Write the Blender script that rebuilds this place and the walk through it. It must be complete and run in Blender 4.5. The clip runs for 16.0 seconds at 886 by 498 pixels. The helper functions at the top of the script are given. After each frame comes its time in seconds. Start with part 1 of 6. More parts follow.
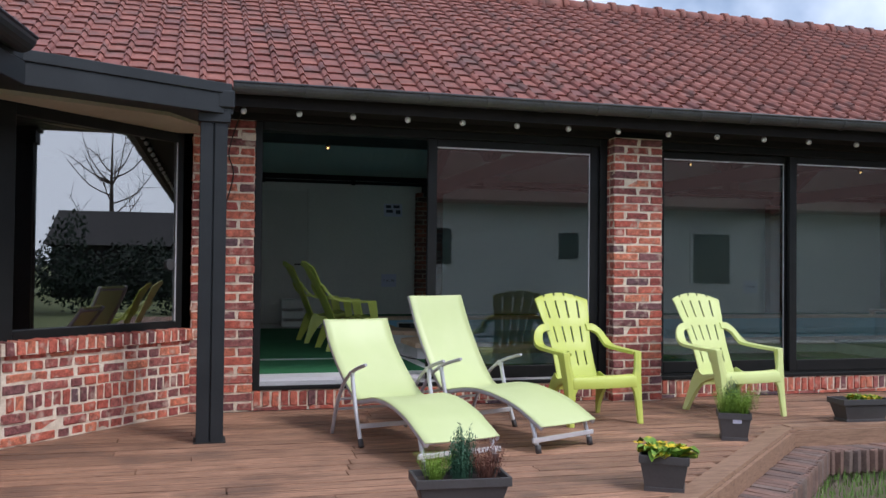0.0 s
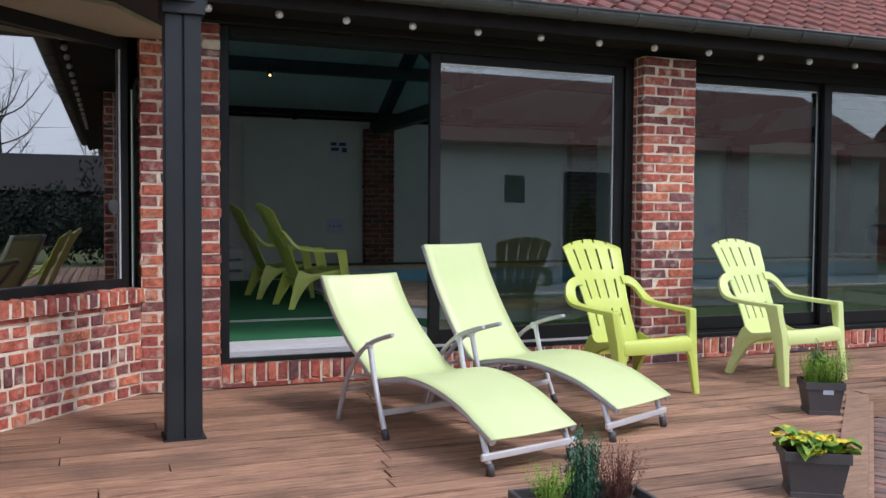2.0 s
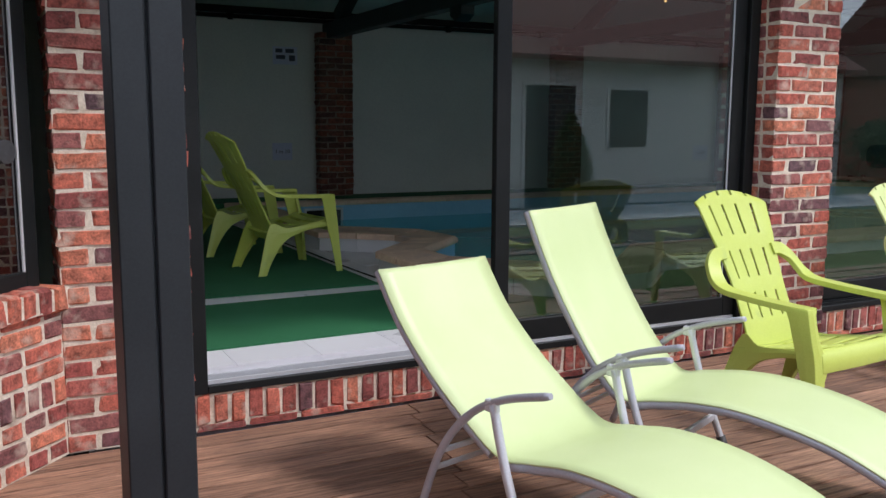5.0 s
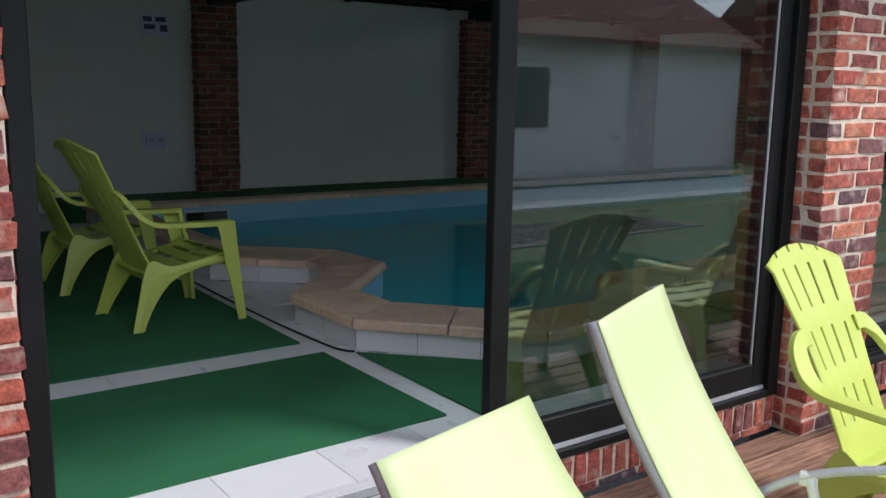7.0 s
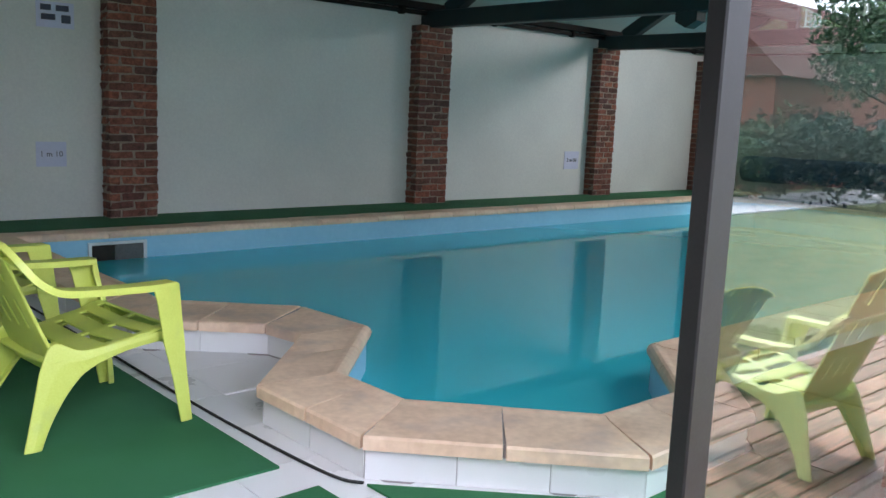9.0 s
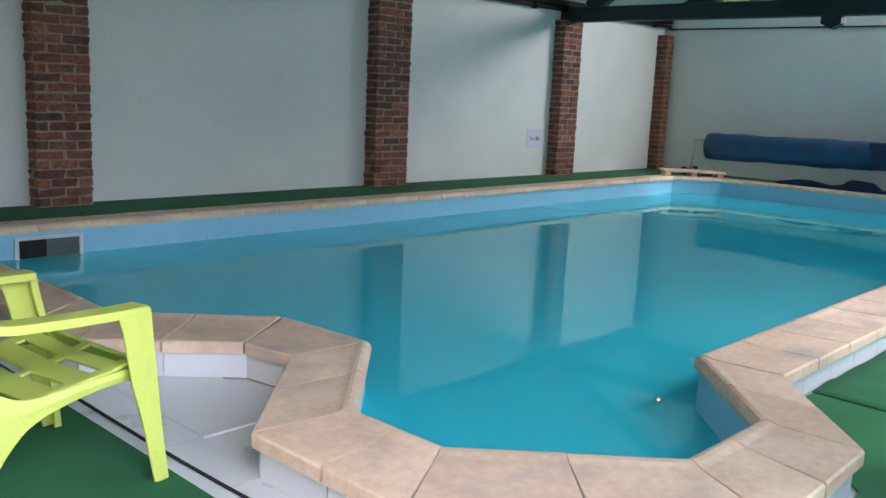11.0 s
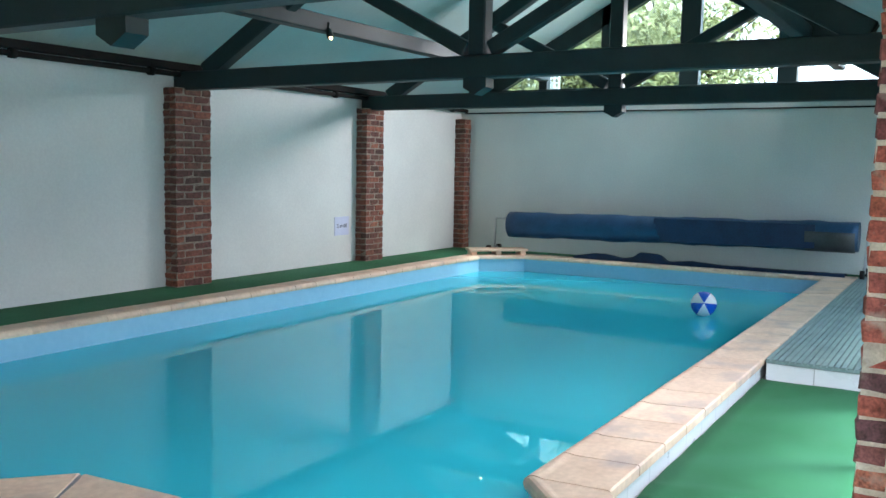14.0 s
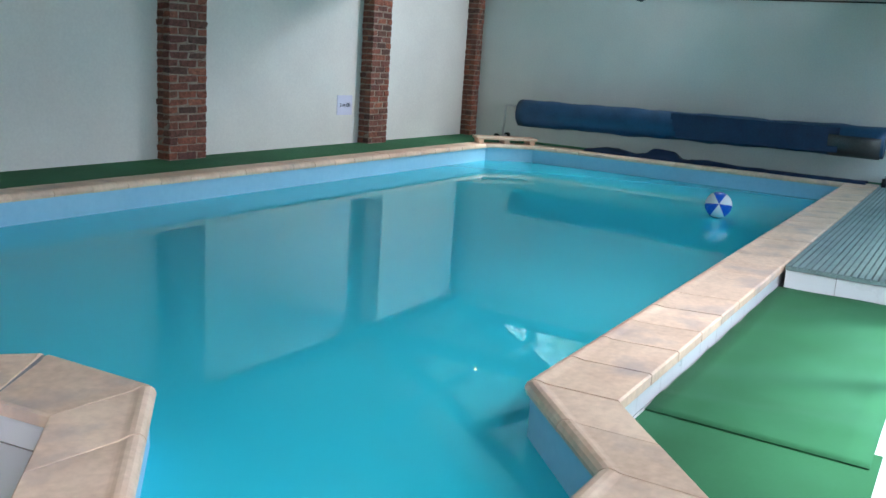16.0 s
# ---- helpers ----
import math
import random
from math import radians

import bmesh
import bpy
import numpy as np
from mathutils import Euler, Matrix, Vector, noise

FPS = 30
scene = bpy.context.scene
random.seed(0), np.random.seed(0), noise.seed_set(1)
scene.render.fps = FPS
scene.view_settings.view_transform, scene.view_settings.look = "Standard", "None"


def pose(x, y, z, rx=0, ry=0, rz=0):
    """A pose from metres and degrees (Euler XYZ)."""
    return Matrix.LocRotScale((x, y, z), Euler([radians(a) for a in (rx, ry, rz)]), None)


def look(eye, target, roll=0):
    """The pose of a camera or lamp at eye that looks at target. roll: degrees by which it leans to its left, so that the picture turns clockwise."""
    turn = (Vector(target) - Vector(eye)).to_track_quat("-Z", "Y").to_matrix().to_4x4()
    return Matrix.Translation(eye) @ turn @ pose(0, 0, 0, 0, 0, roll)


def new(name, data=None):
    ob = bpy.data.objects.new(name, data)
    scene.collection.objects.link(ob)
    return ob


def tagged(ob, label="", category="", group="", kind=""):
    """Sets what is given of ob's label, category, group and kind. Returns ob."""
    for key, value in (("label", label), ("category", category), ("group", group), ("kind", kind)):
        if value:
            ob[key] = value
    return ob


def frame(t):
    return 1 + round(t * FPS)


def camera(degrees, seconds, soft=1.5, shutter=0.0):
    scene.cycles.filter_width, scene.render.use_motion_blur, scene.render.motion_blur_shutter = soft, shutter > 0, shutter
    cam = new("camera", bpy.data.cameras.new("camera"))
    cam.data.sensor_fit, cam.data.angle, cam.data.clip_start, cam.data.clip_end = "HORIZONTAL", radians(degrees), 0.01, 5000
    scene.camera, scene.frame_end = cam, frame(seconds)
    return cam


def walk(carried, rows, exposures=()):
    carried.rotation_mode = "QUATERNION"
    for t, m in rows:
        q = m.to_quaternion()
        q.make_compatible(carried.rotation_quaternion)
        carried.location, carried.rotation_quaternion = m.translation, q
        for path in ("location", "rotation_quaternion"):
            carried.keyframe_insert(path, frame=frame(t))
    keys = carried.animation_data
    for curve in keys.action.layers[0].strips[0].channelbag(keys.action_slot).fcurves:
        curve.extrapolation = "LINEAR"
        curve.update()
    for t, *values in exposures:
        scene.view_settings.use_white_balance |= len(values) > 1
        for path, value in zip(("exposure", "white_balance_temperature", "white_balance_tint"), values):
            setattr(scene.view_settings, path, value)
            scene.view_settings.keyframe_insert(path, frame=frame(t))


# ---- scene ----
cam = camera(53.4, 16.0)
METRES, EYE, TILT, LEAN, TURN = 8.6, 1.215, 0.0, 0.0, -15.2
ROWS = [
    (0.0, 0.0, 0.0, 0.0, -0.01, 1.23, -0.6),
    (0.5, -0.0219, 0.0432, -0.0005, -0.86, 0.3, 0.42),
    (1.0, -0.0436, 0.0861, 0.0013, -1.98, -1.0, -0.08),
    (1.5, -0.0678, 0.1253, -0.0005, -5.55, -2.31, -0.81),
    (2.0, -0.0871, 0.1598, -0.0031, -6.26, -2.27, -0.39),
    (2.5, -0.103, 0.1998, -0.0034, -6.37, -3.57, 0.03),
    (3.0, -0.1173, 0.2423, -0.0036, -8.8, -4.82, -0.34),
    (3.5, -0.1297, 0.2843, -0.0007, -9.97, -4.94, -0.21),
    (4.0, -0.139, 0.3304, 0.0023, -9.74, -5.5, 0.04),
    (6.5, -0.1617, 0.5479, 0.0324, -18.83, -10.62, -0.98),
    (7.0, -0.158, 0.5919, 0.0374, -20.47, -9.99, -1.05),
    (7.5, -0.1585, 0.6342, 0.0402, -22.12, -7.73, -1.46),
    (8.0, -0.1582, 0.6775, 0.0399, -23.72, -7.82, -1.98),
    (10.5, -0.1534, 0.8498, 0.0289, -28.98, -10.03, -2.43),
    (11.0, -0.1544, 0.8575, 0.0321, -31.02, -10.17, -2.53),
    (11.5, -0.1593, 0.8689, 0.0377, -37.91, -11.05, -3.17),
    (12.0, -0.161, 0.8768, 0.0416, -39.93, -12.03, -2.62),
    (12.5, -0.1555, 0.8829, 0.0469, -39.37, -10.72, -2.21),
    (13.0, -0.1487, 0.8843, 0.0535, -41.76, -6.33, -2.08),
    (13.5, -0.1473, 0.8789, 0.0575, -42.52, -6.72, -1.33),
    (14.0, -0.1488, 0.8749, 0.0601, -43.75, -5.35, -1.02),
    (14.5, -0.1483, 0.8722, 0.0613, -43.43, -7.11, -0.24),
    (15.0, -0.1422, 0.8776, 0.06, -42.81, -8.76, -0.47),
    (15.5, -0.1312, 0.8869, 0.0568, -41.81, -10.98, -0.7),
    (16.0, -0.1179, 0.9077, 0.0507, -43.12, -12.56, -3.76),
]
walk(cam, [(t, pose(0, 0, EYE, TILT, LEAN, TURN) @ pose(METRES * x, METRES * y, METRES * z, 90 + pitch, roll, yaw)) for t, x, y, z, yaw, pitch, roll in ROWS],
     exposures=[(0.0, 0.0, 6100, 14), (1.0, 0.12, 6100, 14), (4.0, 0.25, 6150, 14), (6.5, 0.2, 6150, 14), (7.0, 0.4, 6150, 14), (7.5, 1.45, 6150, 15), (8.0, 2.0, 6250, 18), (8.3, 2.25, 6250, 18), (10.4, 2.92, 6150, 18), (11.5, 3.2, 6080, 18), (12.5, 3.45, 6020, 18), (15.0, 3.45, 6000, 18), (16.0, 3.3, 6000, 18)])

# ---- light and sky ----
SUN_EL, SUN_AZ = radians(53), radians(143)      # azimuth clockwise from +y
sky_world = bpy.data.worlds.new("overcast_sky")
scene.world = sky_world
sky_world.use_nodes = True
wn, wl = sky_world.node_tree.nodes, sky_world.node_tree.links
sky = wn.new("ShaderNodeTexSky")
sky.sky_type, sky.sun_disc = "NISHITA", False
sky.sun_elevation, sky.sun_rotation = SUN_EL, SUN_AZ
sky.dust_density, sky.air_density = 1.0, 1.0
clouds = wn.new("ShaderNodeTexNoise")
clouds.inputs["Scale"].default_value, clouds.inputs["Detail"].default_value = 3.0, 6.0
cloud_ramp = wn.new("ShaderNodeValToRGB")
cloud_ramp.color_ramp.elements[0].position, cloud_ramp.color_ramp.elements[1].position = 0.35, 0.62
cloud_mix = wn.new("ShaderNodeMixRGB")
cloud_mix.inputs[2].default_value = (10.5, 11.3, 12.5, 1)
wl.new(wn.new("ShaderNodeTexCoord").outputs["Generated"], clouds.inputs["Vector"])
wl.new(clouds.outputs["Fac"], cloud_ramp.inputs["Fac"])
wl.new(cloud_ramp.outputs["Color"], cloud_mix.inputs[0])
wl.new(sky.outputs["Color"], cloud_mix.inputs[1])
wl.new(cloud_mix.outputs["Color"], wn["Background"].inputs["Color"])
wn["Background"].inputs["Strength"].default_value = 0.13
sun = new("sun", bpy.data.lights.new("sun", "SUN"))
sun.data.energy, sun.data.angle, sun.data.color = 1.8, radians(11), (1.0, 0.97, 0.93)
sun.matrix_world = look((math.sin(SUN_AZ) * 30, math.cos(SUN_AZ) * 30, 30 * math.tan(SUN_EL)), (0, 0, 0))

# the sky's light in the glazed bays, slanting down under the eaves from just inside the panes
for x0, x1, power in ((0.5, 1.86, 2.9), (4.3, 7.0, 3.9)):
    lamp = new("bay_daylight", bpy.data.lights.new("bay_daylight", "AREA"))
    lamp.data.shape, lamp.data.size, lamp.data.size_y, lamp.data.energy, lamp.data.color = "RECTANGLE", x1 - x0, 0.5, power, (1.0, 0.98, 0.95)
    lamp.data.spread = radians(165)
    lamp.matrix_world = look(((x0 + x1) / 2, 7.88, 1.95), ((x0 + x1) / 2, 9.0, 0.9))
# the bright south-eastern sky in the glazed gable, slanting down along the hall
for y, z, wide, high, power in ((9.25, 3.12, 1.0, 0.3, 2.7), (10.5, 3.38, 1.0, 0.7, 5.8)):
    lamp = new("gable_daylight", bpy.data.lights.new("gable_daylight", "AREA"))
    lamp.data.shape, lamp.data.size, lamp.data.size_y, lamp.data.energy, lamp.data.color = "RECTANGLE", wide, high, power, (1.0, 0.94, 0.86)
    lamp.data.spread = radians(120)
    lamp.matrix_world = look((13.05, y, z), (9.2, 14.9, 1.2))


# ---- materials ----
def nodes_of(name):
    m = bpy.data.materials.new(name)
    m.use_nodes = True
    return m, m.node_tree.nodes, m.node_tree.links


def surface(name, dark, light, scale=8.0, rough=0.6, bump=0.0, fine=60.0, stretch=(1, 1, 1), metal=0.0, vary=0.0, ramp=None, stain=None, rough_var=0.1, spec=0.5):
    """A grainy surface: two scales of noise between two colours, with bump; ramp picks a colour for each object at random."""
    m, n, l = nodes_of(name)
    b = n["Principled BSDF"]
    geo = n.new("ShaderNodeNewGeometry")
    mp = n.new("ShaderNodeMapping")
    mp.inputs["Scale"].default_value = stretch
    l.new(geo.outputs["Position"], mp.inputs["Vector"])
    info = n.new("ShaderNodeObjectInfo")
    big, small = n.new("ShaderNodeTexNoise"), n.new("ShaderNodeTexNoise")
    big.inputs["Scale"].default_value, big.inputs["Detail"].default_value = scale, 5.0
    small.inputs["Scale"].default_value, small.inputs["Detail"].default_value = fine, 4.0
    shift = n.new("ShaderNodeVectorMath")
    shift.operation = "MULTIPLY_ADD"
    shift.inputs[1].default_value = (1, 1, 1)
    comb = n.new("ShaderNodeCombineXYZ")
    far = n.new("ShaderNodeMath")
    far.operation = "MULTIPLY"
    far.inputs[1].default_value = 40.0 if (vary or ramp) else 0.0
    l.new(info.outputs["Random"], far.inputs[0])
    for i in range(3):
        l.new(far.outputs[0], comb.inputs[i])
    l.new(mp.outputs["Vector"], shift.inputs[0])
    l.new(comb.outputs["Vector"], shift.inputs[2])
    l.new(shift.outputs["Vector"], big.inputs["Vector"])
    l.new(shift.outputs["Vector"], small.inputs["Vector"])
    add = n.new("ShaderNodeMath")
    add.operation = "MULTIPLY_ADD"
    add.inputs[1].default_value = 0.45
    l.new(small.outputs["Fac"], add.inputs[0])
    half = n.new("ShaderNodeMath")
    half.operation = "MULTIPLY"
    half.inputs[1].default_value = 0.55
    l.new(big.outputs["Fac"], half.inputs[0])
    l.new(half.outputs[0], add.inputs[2])
    spread = n.new("ShaderNodeMapRange")
    spread.inputs["From Min"].default_value, spread.inputs["From Max"].default_value = 0.34, 0.66
    l.new(add.outputs[0], spread.inputs["Value"])
    mix = n.new("ShaderNodeMixRGB")
    mix.inputs[1].default_value, mix.inputs[2].default_value = (*dark, 1), (*light, 1)
    l.new(spread.outputs["Result"], mix.inputs[0])
    out = mix.outputs["Color"]
    if ramp:
        r = n.new("ShaderNodeValToRGB")
        r.color_ramp.interpolation = "LINEAR"
        while len(r.color_ramp.elements) < len(ramp):
            r.color_ramp.elements.new(0.5)
        for i, (e, c) in enumerate(zip(r.color_ramp.elements, ramp)):
            e.position, e.color = i / (len(ramp) - 1), (*c, 1)
        l.new(info.outputs["Random"], r.inputs["Fac"])
        mul = n.new("ShaderNodeMixRGB")
        mul.blend_type = "MULTIPLY"
        mul.inputs[0].default_value = 1.0
        l.new(r.outputs["Color"], mul.inputs[1])
        l.new(out, mul.inputs[2])
        out = mul.outputs["Color"]
    if vary:
        v = n.new("ShaderNodeMapRange")
        v.inputs["To Min"].default_value, v.inputs["To Max"].default_value = 1 - vary, 1 + vary
        l.new(info.outputs["Random"], v.inputs["Value"])
        hsv = n.new("ShaderNodeHueSaturation")
        l.new(v.outputs["Result"], hsv.inputs["Value"])
        l.new(out, hsv.inputs["Color"])
        out = hsv.outputs["Color"]
    if stain:
        colour, size, low, high = stain
        sn = n.new("ShaderNodeTexNoise")
        sn.inputs["Scale"].default_value, sn.inputs["Detail"].default_value = size, 6.0
        l.new(geo.outputs["Position"], sn.inputs["Vector"])
        sr = n.new("ShaderNodeMapRange")
        sr.inputs["From Min"].default_value, sr.inputs["From Max"].default_value = low, high
        l.new(sn.outputs["Fac"], sr.inputs["Value"])
        sm = n.new("ShaderNodeMixRGB")
        sm.inputs[2].default_value = (*colour, 1)
        l.new(sr.outputs["Result"], sm.inputs[0])
        l.new(out, sm.inputs[1])
        out = sm.outputs["Color"]
    l.new(out, b.inputs["Base Color"])
    b.inputs["Metallic"].default_value = metal
    b.inputs["Specular IOR Level"].default_value = spec
    rr = n.new("ShaderNodeMapRange")
    rr.inputs["To Min"].default_value, rr.inputs["To Max"].default_value = max(0.02, rough - rough_var), min(1, rough + rough_var)
    l.new(small.outputs["Fac"], rr.inputs["Value"])
    l.new(rr.outputs["Result"], b.inputs["Roughness"])
    if bump:
        bp = n.new("ShaderNodeBump")
        bp.inputs["Strength"].default_value, bp.inputs["Distance"].default_value = min(1.0, bump), 0.004
        l.new(add.outputs[0], bp.inputs["Height"])
        l.new(bp.outputs["Normal"], b.inputs["Normal"])
    return m


def pane_glass(name, tint, least, ripple=0.0, ripple_scale=2.0, haze=None, sheen=(1, 1, 1)):
    """See-through with a mirror's gloss that grows towards grazing angles."""
    m, n, l = nodes_of(name)
    n.remove(n["Principled BSDF"])
    clear, gloss, mixer, fres = n.new("ShaderNodeBsdfTransparent"), n.new("ShaderNodeBsdfGlossy"), n.new("ShaderNodeMixShader"), n.new("ShaderNodeLayerWeight")
    clear.inputs["Color"].default_value = (*tint, 1)
    gloss.inputs["Color"].default_value, gloss.inputs["Roughness"].default_value = (*sheen, 1), 0.0
    fres.inputs["Blend"].default_value = 0.5
    steep, lift = n.new("ShaderNodeMath"), n.new("ShaderNodeMath")
    steep.operation, lift.operation = "POWER", "MULTIPLY_ADD"
    steep.inputs[1].default_value, lift.inputs[1].default_value, lift.inputs[2].default_value = 5.0, 1 - least, least
    l.new(fres.outputs["Facing"], steep.inputs[0])
    l.new(steep.outputs[0], lift.inputs[0])
    l.new(lift.outputs[0], mixer.inputs[0])
    body = clear
    if haze:                                     # light scattered back by the water itself
        body, cloudy = n.new("ShaderNodeMixShader"), n.new("ShaderNodeBsdfDiffuse")
        cloudy.inputs["Color"].default_value, body.inputs[0].default_value = (*haze[0], 1), haze[1]
        l.new(clear.outputs[0], body.inputs[1])
        l.new(cloudy.outputs[0], body.inputs[2])
    l.new(body.outputs[0], mixer.inputs[1])
    l.new(gloss.outputs[0], mixer.inputs[2])
    l.new(mixer.outputs[0], n["Material Output"].inputs["Surface"])
    if ripple:
        geo, wave, bp = n.new("ShaderNodeNewGeometry"), n.new("ShaderNodeTexNoise"), n.new("ShaderNodeBump")
        wave.inputs["Scale"].default_value, wave.inputs["Detail"].default_value = ripple_scale, 2.0
        l.new(geo.outputs["Position"], wave.inputs["Vector"])
        bp.inputs["Strength"].default_value, bp.inputs["Distance"].default_value = ripple, 0.01
        l.new(wave.outputs["Fac"], bp.inputs["Height"])
        l.new(bp.outputs["Normal"], gloss.inputs["Normal"])
    return m


def glow(name, colour, strength):
    m, n, l = nodes_of(name)
    b = n["Principled BSDF"]
    b.inputs["Base Color"].default_value = (*colour, 1)
    b.inputs["Emission Color"].default_value, b.inputs["Emission Strength"].default_value = (*colour, 1), strength
    return m


BRICKS = [(0.42, 0.10, 0.07), (0.52, 0.155, 0.10), (0.30, 0.075, 0.06), (0.17, 0.075, 0.075), (0.47, 0.12, 0.08), (0.58, 0.21, 0.12), (0.38, 0.095, 0.075), (0.11, 0.075, 0.085), (0.43, 0.13, 0.10)]
M_BRICK = surface("fired_brick", (0.42, 0.41, 0.41), (1.6, 1.52, 1.5), 26, 0.9, 1.0, 110, ramp=BRICKS, stain=((0.62, 0.48, 0.38), 12, 0.56, 0.78))
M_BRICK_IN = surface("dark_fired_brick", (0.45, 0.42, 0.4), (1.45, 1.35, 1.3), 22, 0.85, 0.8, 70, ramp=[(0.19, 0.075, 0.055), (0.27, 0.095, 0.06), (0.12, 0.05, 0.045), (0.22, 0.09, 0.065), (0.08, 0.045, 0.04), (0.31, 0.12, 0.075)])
M_MORTAR = surface("lime_mortar", (0.60, 0.49, 0.37), (0.92, 0.81, 0.66), 18, 0.95, 1.0, 110, stain=((0.30, 0.22, 0.17), 5, 0.58, 0.78))
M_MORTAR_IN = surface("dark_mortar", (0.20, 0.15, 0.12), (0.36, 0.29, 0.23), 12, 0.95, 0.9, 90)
M_TILE = surface("clay_roof_tile", (0.6, 0.6, 0.6), (1.15, 1.1, 1.1), 5, 0.8, 0.5, 50, ramp=[(0.28, 0.105, 0.08), (0.32, 0.125, 0.095), (0.25, 0.09, 0.075), (0.30, 0.12, 0.095), (0.22, 0.095, 0.085), (0.33, 0.13, 0.10)], stain=((0.11, 0.075, 0.065), 3, 0.5, 0.8))
M_DECK = surface("weathered_deck_wood", (0.085, 0.040, 0.026), (0.56, 0.315, 0.20), 3.0, 0.6, 1.0, 14, stretch=(1.2, 26, 26), vary=0.3, stain=((0.11, 0.072, 0.055), 1.6, 0.52, 0.78))
M_DECK_EDGE = surface("newer_edge_board_wood", (0.20, 0.115, 0.075), (0.42, 0.255, 0.165), 3.0, 0.62, 0.6, 14, stretch=(2, 9, 26), vary=0.06)
# near black: the shade in deck gaps and skimmer mouth as a colour
M_GAP_SHADE = surface("gap_shade", (0.015, 0.012, 0.01), (0.03, 0.025, 0.02), 10, 0.95)
M_ANTHRACITE = surface("anthracite_painted_metal", (0.015, 0.018, 0.021), (0.026, 0.030, 0.034), 4, 0.5, 0.05, 120, spec=0.35)
M_FRAME = surface("black_aluminium", (0.008, 0.009, 0.009), (0.015, 0.016, 0.016), 5, 0.5, 0.05, 150, spec=0.25)
# stained wood of the eaves; also stands in for shade on the room walls
M_BLACK_WOOD_AND_SHADE = surface("black_stained_wood_and_room_shade", (0.011, 0.0095, 0.009), (0.021, 0.018, 0.017), 4, 0.8, 0.4, 40, spec=0.2)
M_ZINC = surface("grey_zinc_gutter", (0.06, 0.062, 0.065), (0.11, 0.112, 0.115), 4, 0.5, 0.1, 60, metal=0.4)
M_ALU = surface("brushed_aluminium", (0.58, 0.58, 0.60), (0.72, 0.72, 0.74), 6, 0.38, 0.05, 200, metal=0.3)
M_ALU_GREY = surface("grey_painted_tube", (0.40, 0.39, 0.43), (0.54, 0.53, 0.57), 5, 0.42, 0.05, 150, metal=0.3)
M_SLING = surface("lime_sling_fabric", (0.60, 0.69, 0.31), (0.68, 0.75, 0.39), 3, 0.45, 0.25, 420, spec=0.7)
M_LIME = surface("lime_green_plastic", (0.53, 0.60, 0.10), (0.62, 0.69, 0.15), 3, 0.42, 0.08, 160, stain=((0.42, 0.5, 0.15), 6, 0.6, 0.85))
M_LIME_PALE = surface("sun_faded_lime_plastic", (0.64, 0.72, 0.26), (0.72, 0.79, 0.34), 3, 0.5, 0.08, 160)
M_WHITE_WALL = surface("white_painted_render", (0.68, 0.69, 0.68), (0.78, 0.79, 0.77), 1.2, 0.85, 0.25, 45)
M_CEIL = surface("pale_blue_ceiling_boards", (0.42, 0.58, 0.58), (0.5, 0.66, 0.65), 1.5, 0.8, 0.2, 40)
M_CREAM = surface("cream_soffit_boards", (0.42, 0.38, 0.28), (0.52, 0.47, 0.36), 2, 0.7, 0.1, 40)
M_BEAM = surface("dark_green_painted_beam", (0.008, 0.022, 0.024), (0.016, 0.036, 0.038), 5, 0.5, 0.4, 50)
M_WHITE_TILE = surface("white_glazed_tile", (0.78, 0.765, 0.785), (0.80, 0.785, 0.805), 1.5, 0.3, 0.0, 4, vary=0.03)
M_GROUT = surface("grey_grout", (0.24, 0.21, 0.21), (0.38, 0.34, 0.34), 10, 0.95, 0.4, 100)
M_COPING = surface("sand_coping_stone", (0.70, 0.465, 0.325), (0.92, 0.67, 0.50), 3.5, 0.58, 0.35, 30, vary=0.07, stain=((0.50, 0.37, 0.33), 4, 0.52, 0.82))
M_LINER = surface("light_blue_pool_liner", (0.27, 0.55, 0.74), (0.33, 0.61, 0.79), 1.0, 0.5, 0.0, 20)
M_CARPET = surface("green_artificial_turf", (0.012, 0.105, 0.038), (0.025, 0.165, 0.062), 1.5, 0.95, 1.0, 320, stain=((0.035, 0.17, 0.085), 1.2, 0.5, 0.8))
M_BLUE = surface("blue_bubble_cover", (0.009, 0.04, 0.10), (0.022, 0.085, 0.19), 4, 0.45, 0.8, 60)
M_BLUE_DARK = surface("navy_tarpaulin", (0.008, 0.02, 0.06), (0.015, 0.04, 0.11), 5, 0.5, 0.6, 40)
M_POT = surface("slate_grey_plastic", (0.05, 0.046, 0.048), (0.075, 0.07, 0.072), 4, 0.55, 0.15, 90)
M_SOIL = surface("potting_soil", (0.02, 0.014, 0.01), (0.06, 0.04, 0.028), 30, 0.95, 1.0, 120)
M_LAWN = surface("lawn_soil", (0.07, 0.11, 0.03), (0.19, 0.20, 0.08), 3, 0.95, 1.0, 60)
M_GRASS = surface("grass_blades", (0.09, 0.19, 0.03), (0.21, 0.34, 0.07), 4, 0.7)
M_GRAVEL = surface("brown_gravel", (0.12, 0.09, 0.07), (0.36, 0.29, 0.23), 40, 0.95, 1.0, 120)
M_GLASS = pane_glass("window_glass", (0.62, 0.69, 0.67), 0.108)
M_GLASS_BAY = pane_glass("tinted_bay_glass", (0.34, 0.37, 0.37), 0.30)
M_WATER = pane_glass("pool_water", (0.35, 0.86, 0.93), 0.02, 0.012, 1.6, haze=((0.045, 0.72, 0.85), 0.72), sheen=(0.74, 0.94, 0.95))
M_BULB = surface("white_frosted_bulb", (0.72, 0.72, 0.7), (0.8, 0.8, 0.78), 5, 0.3)
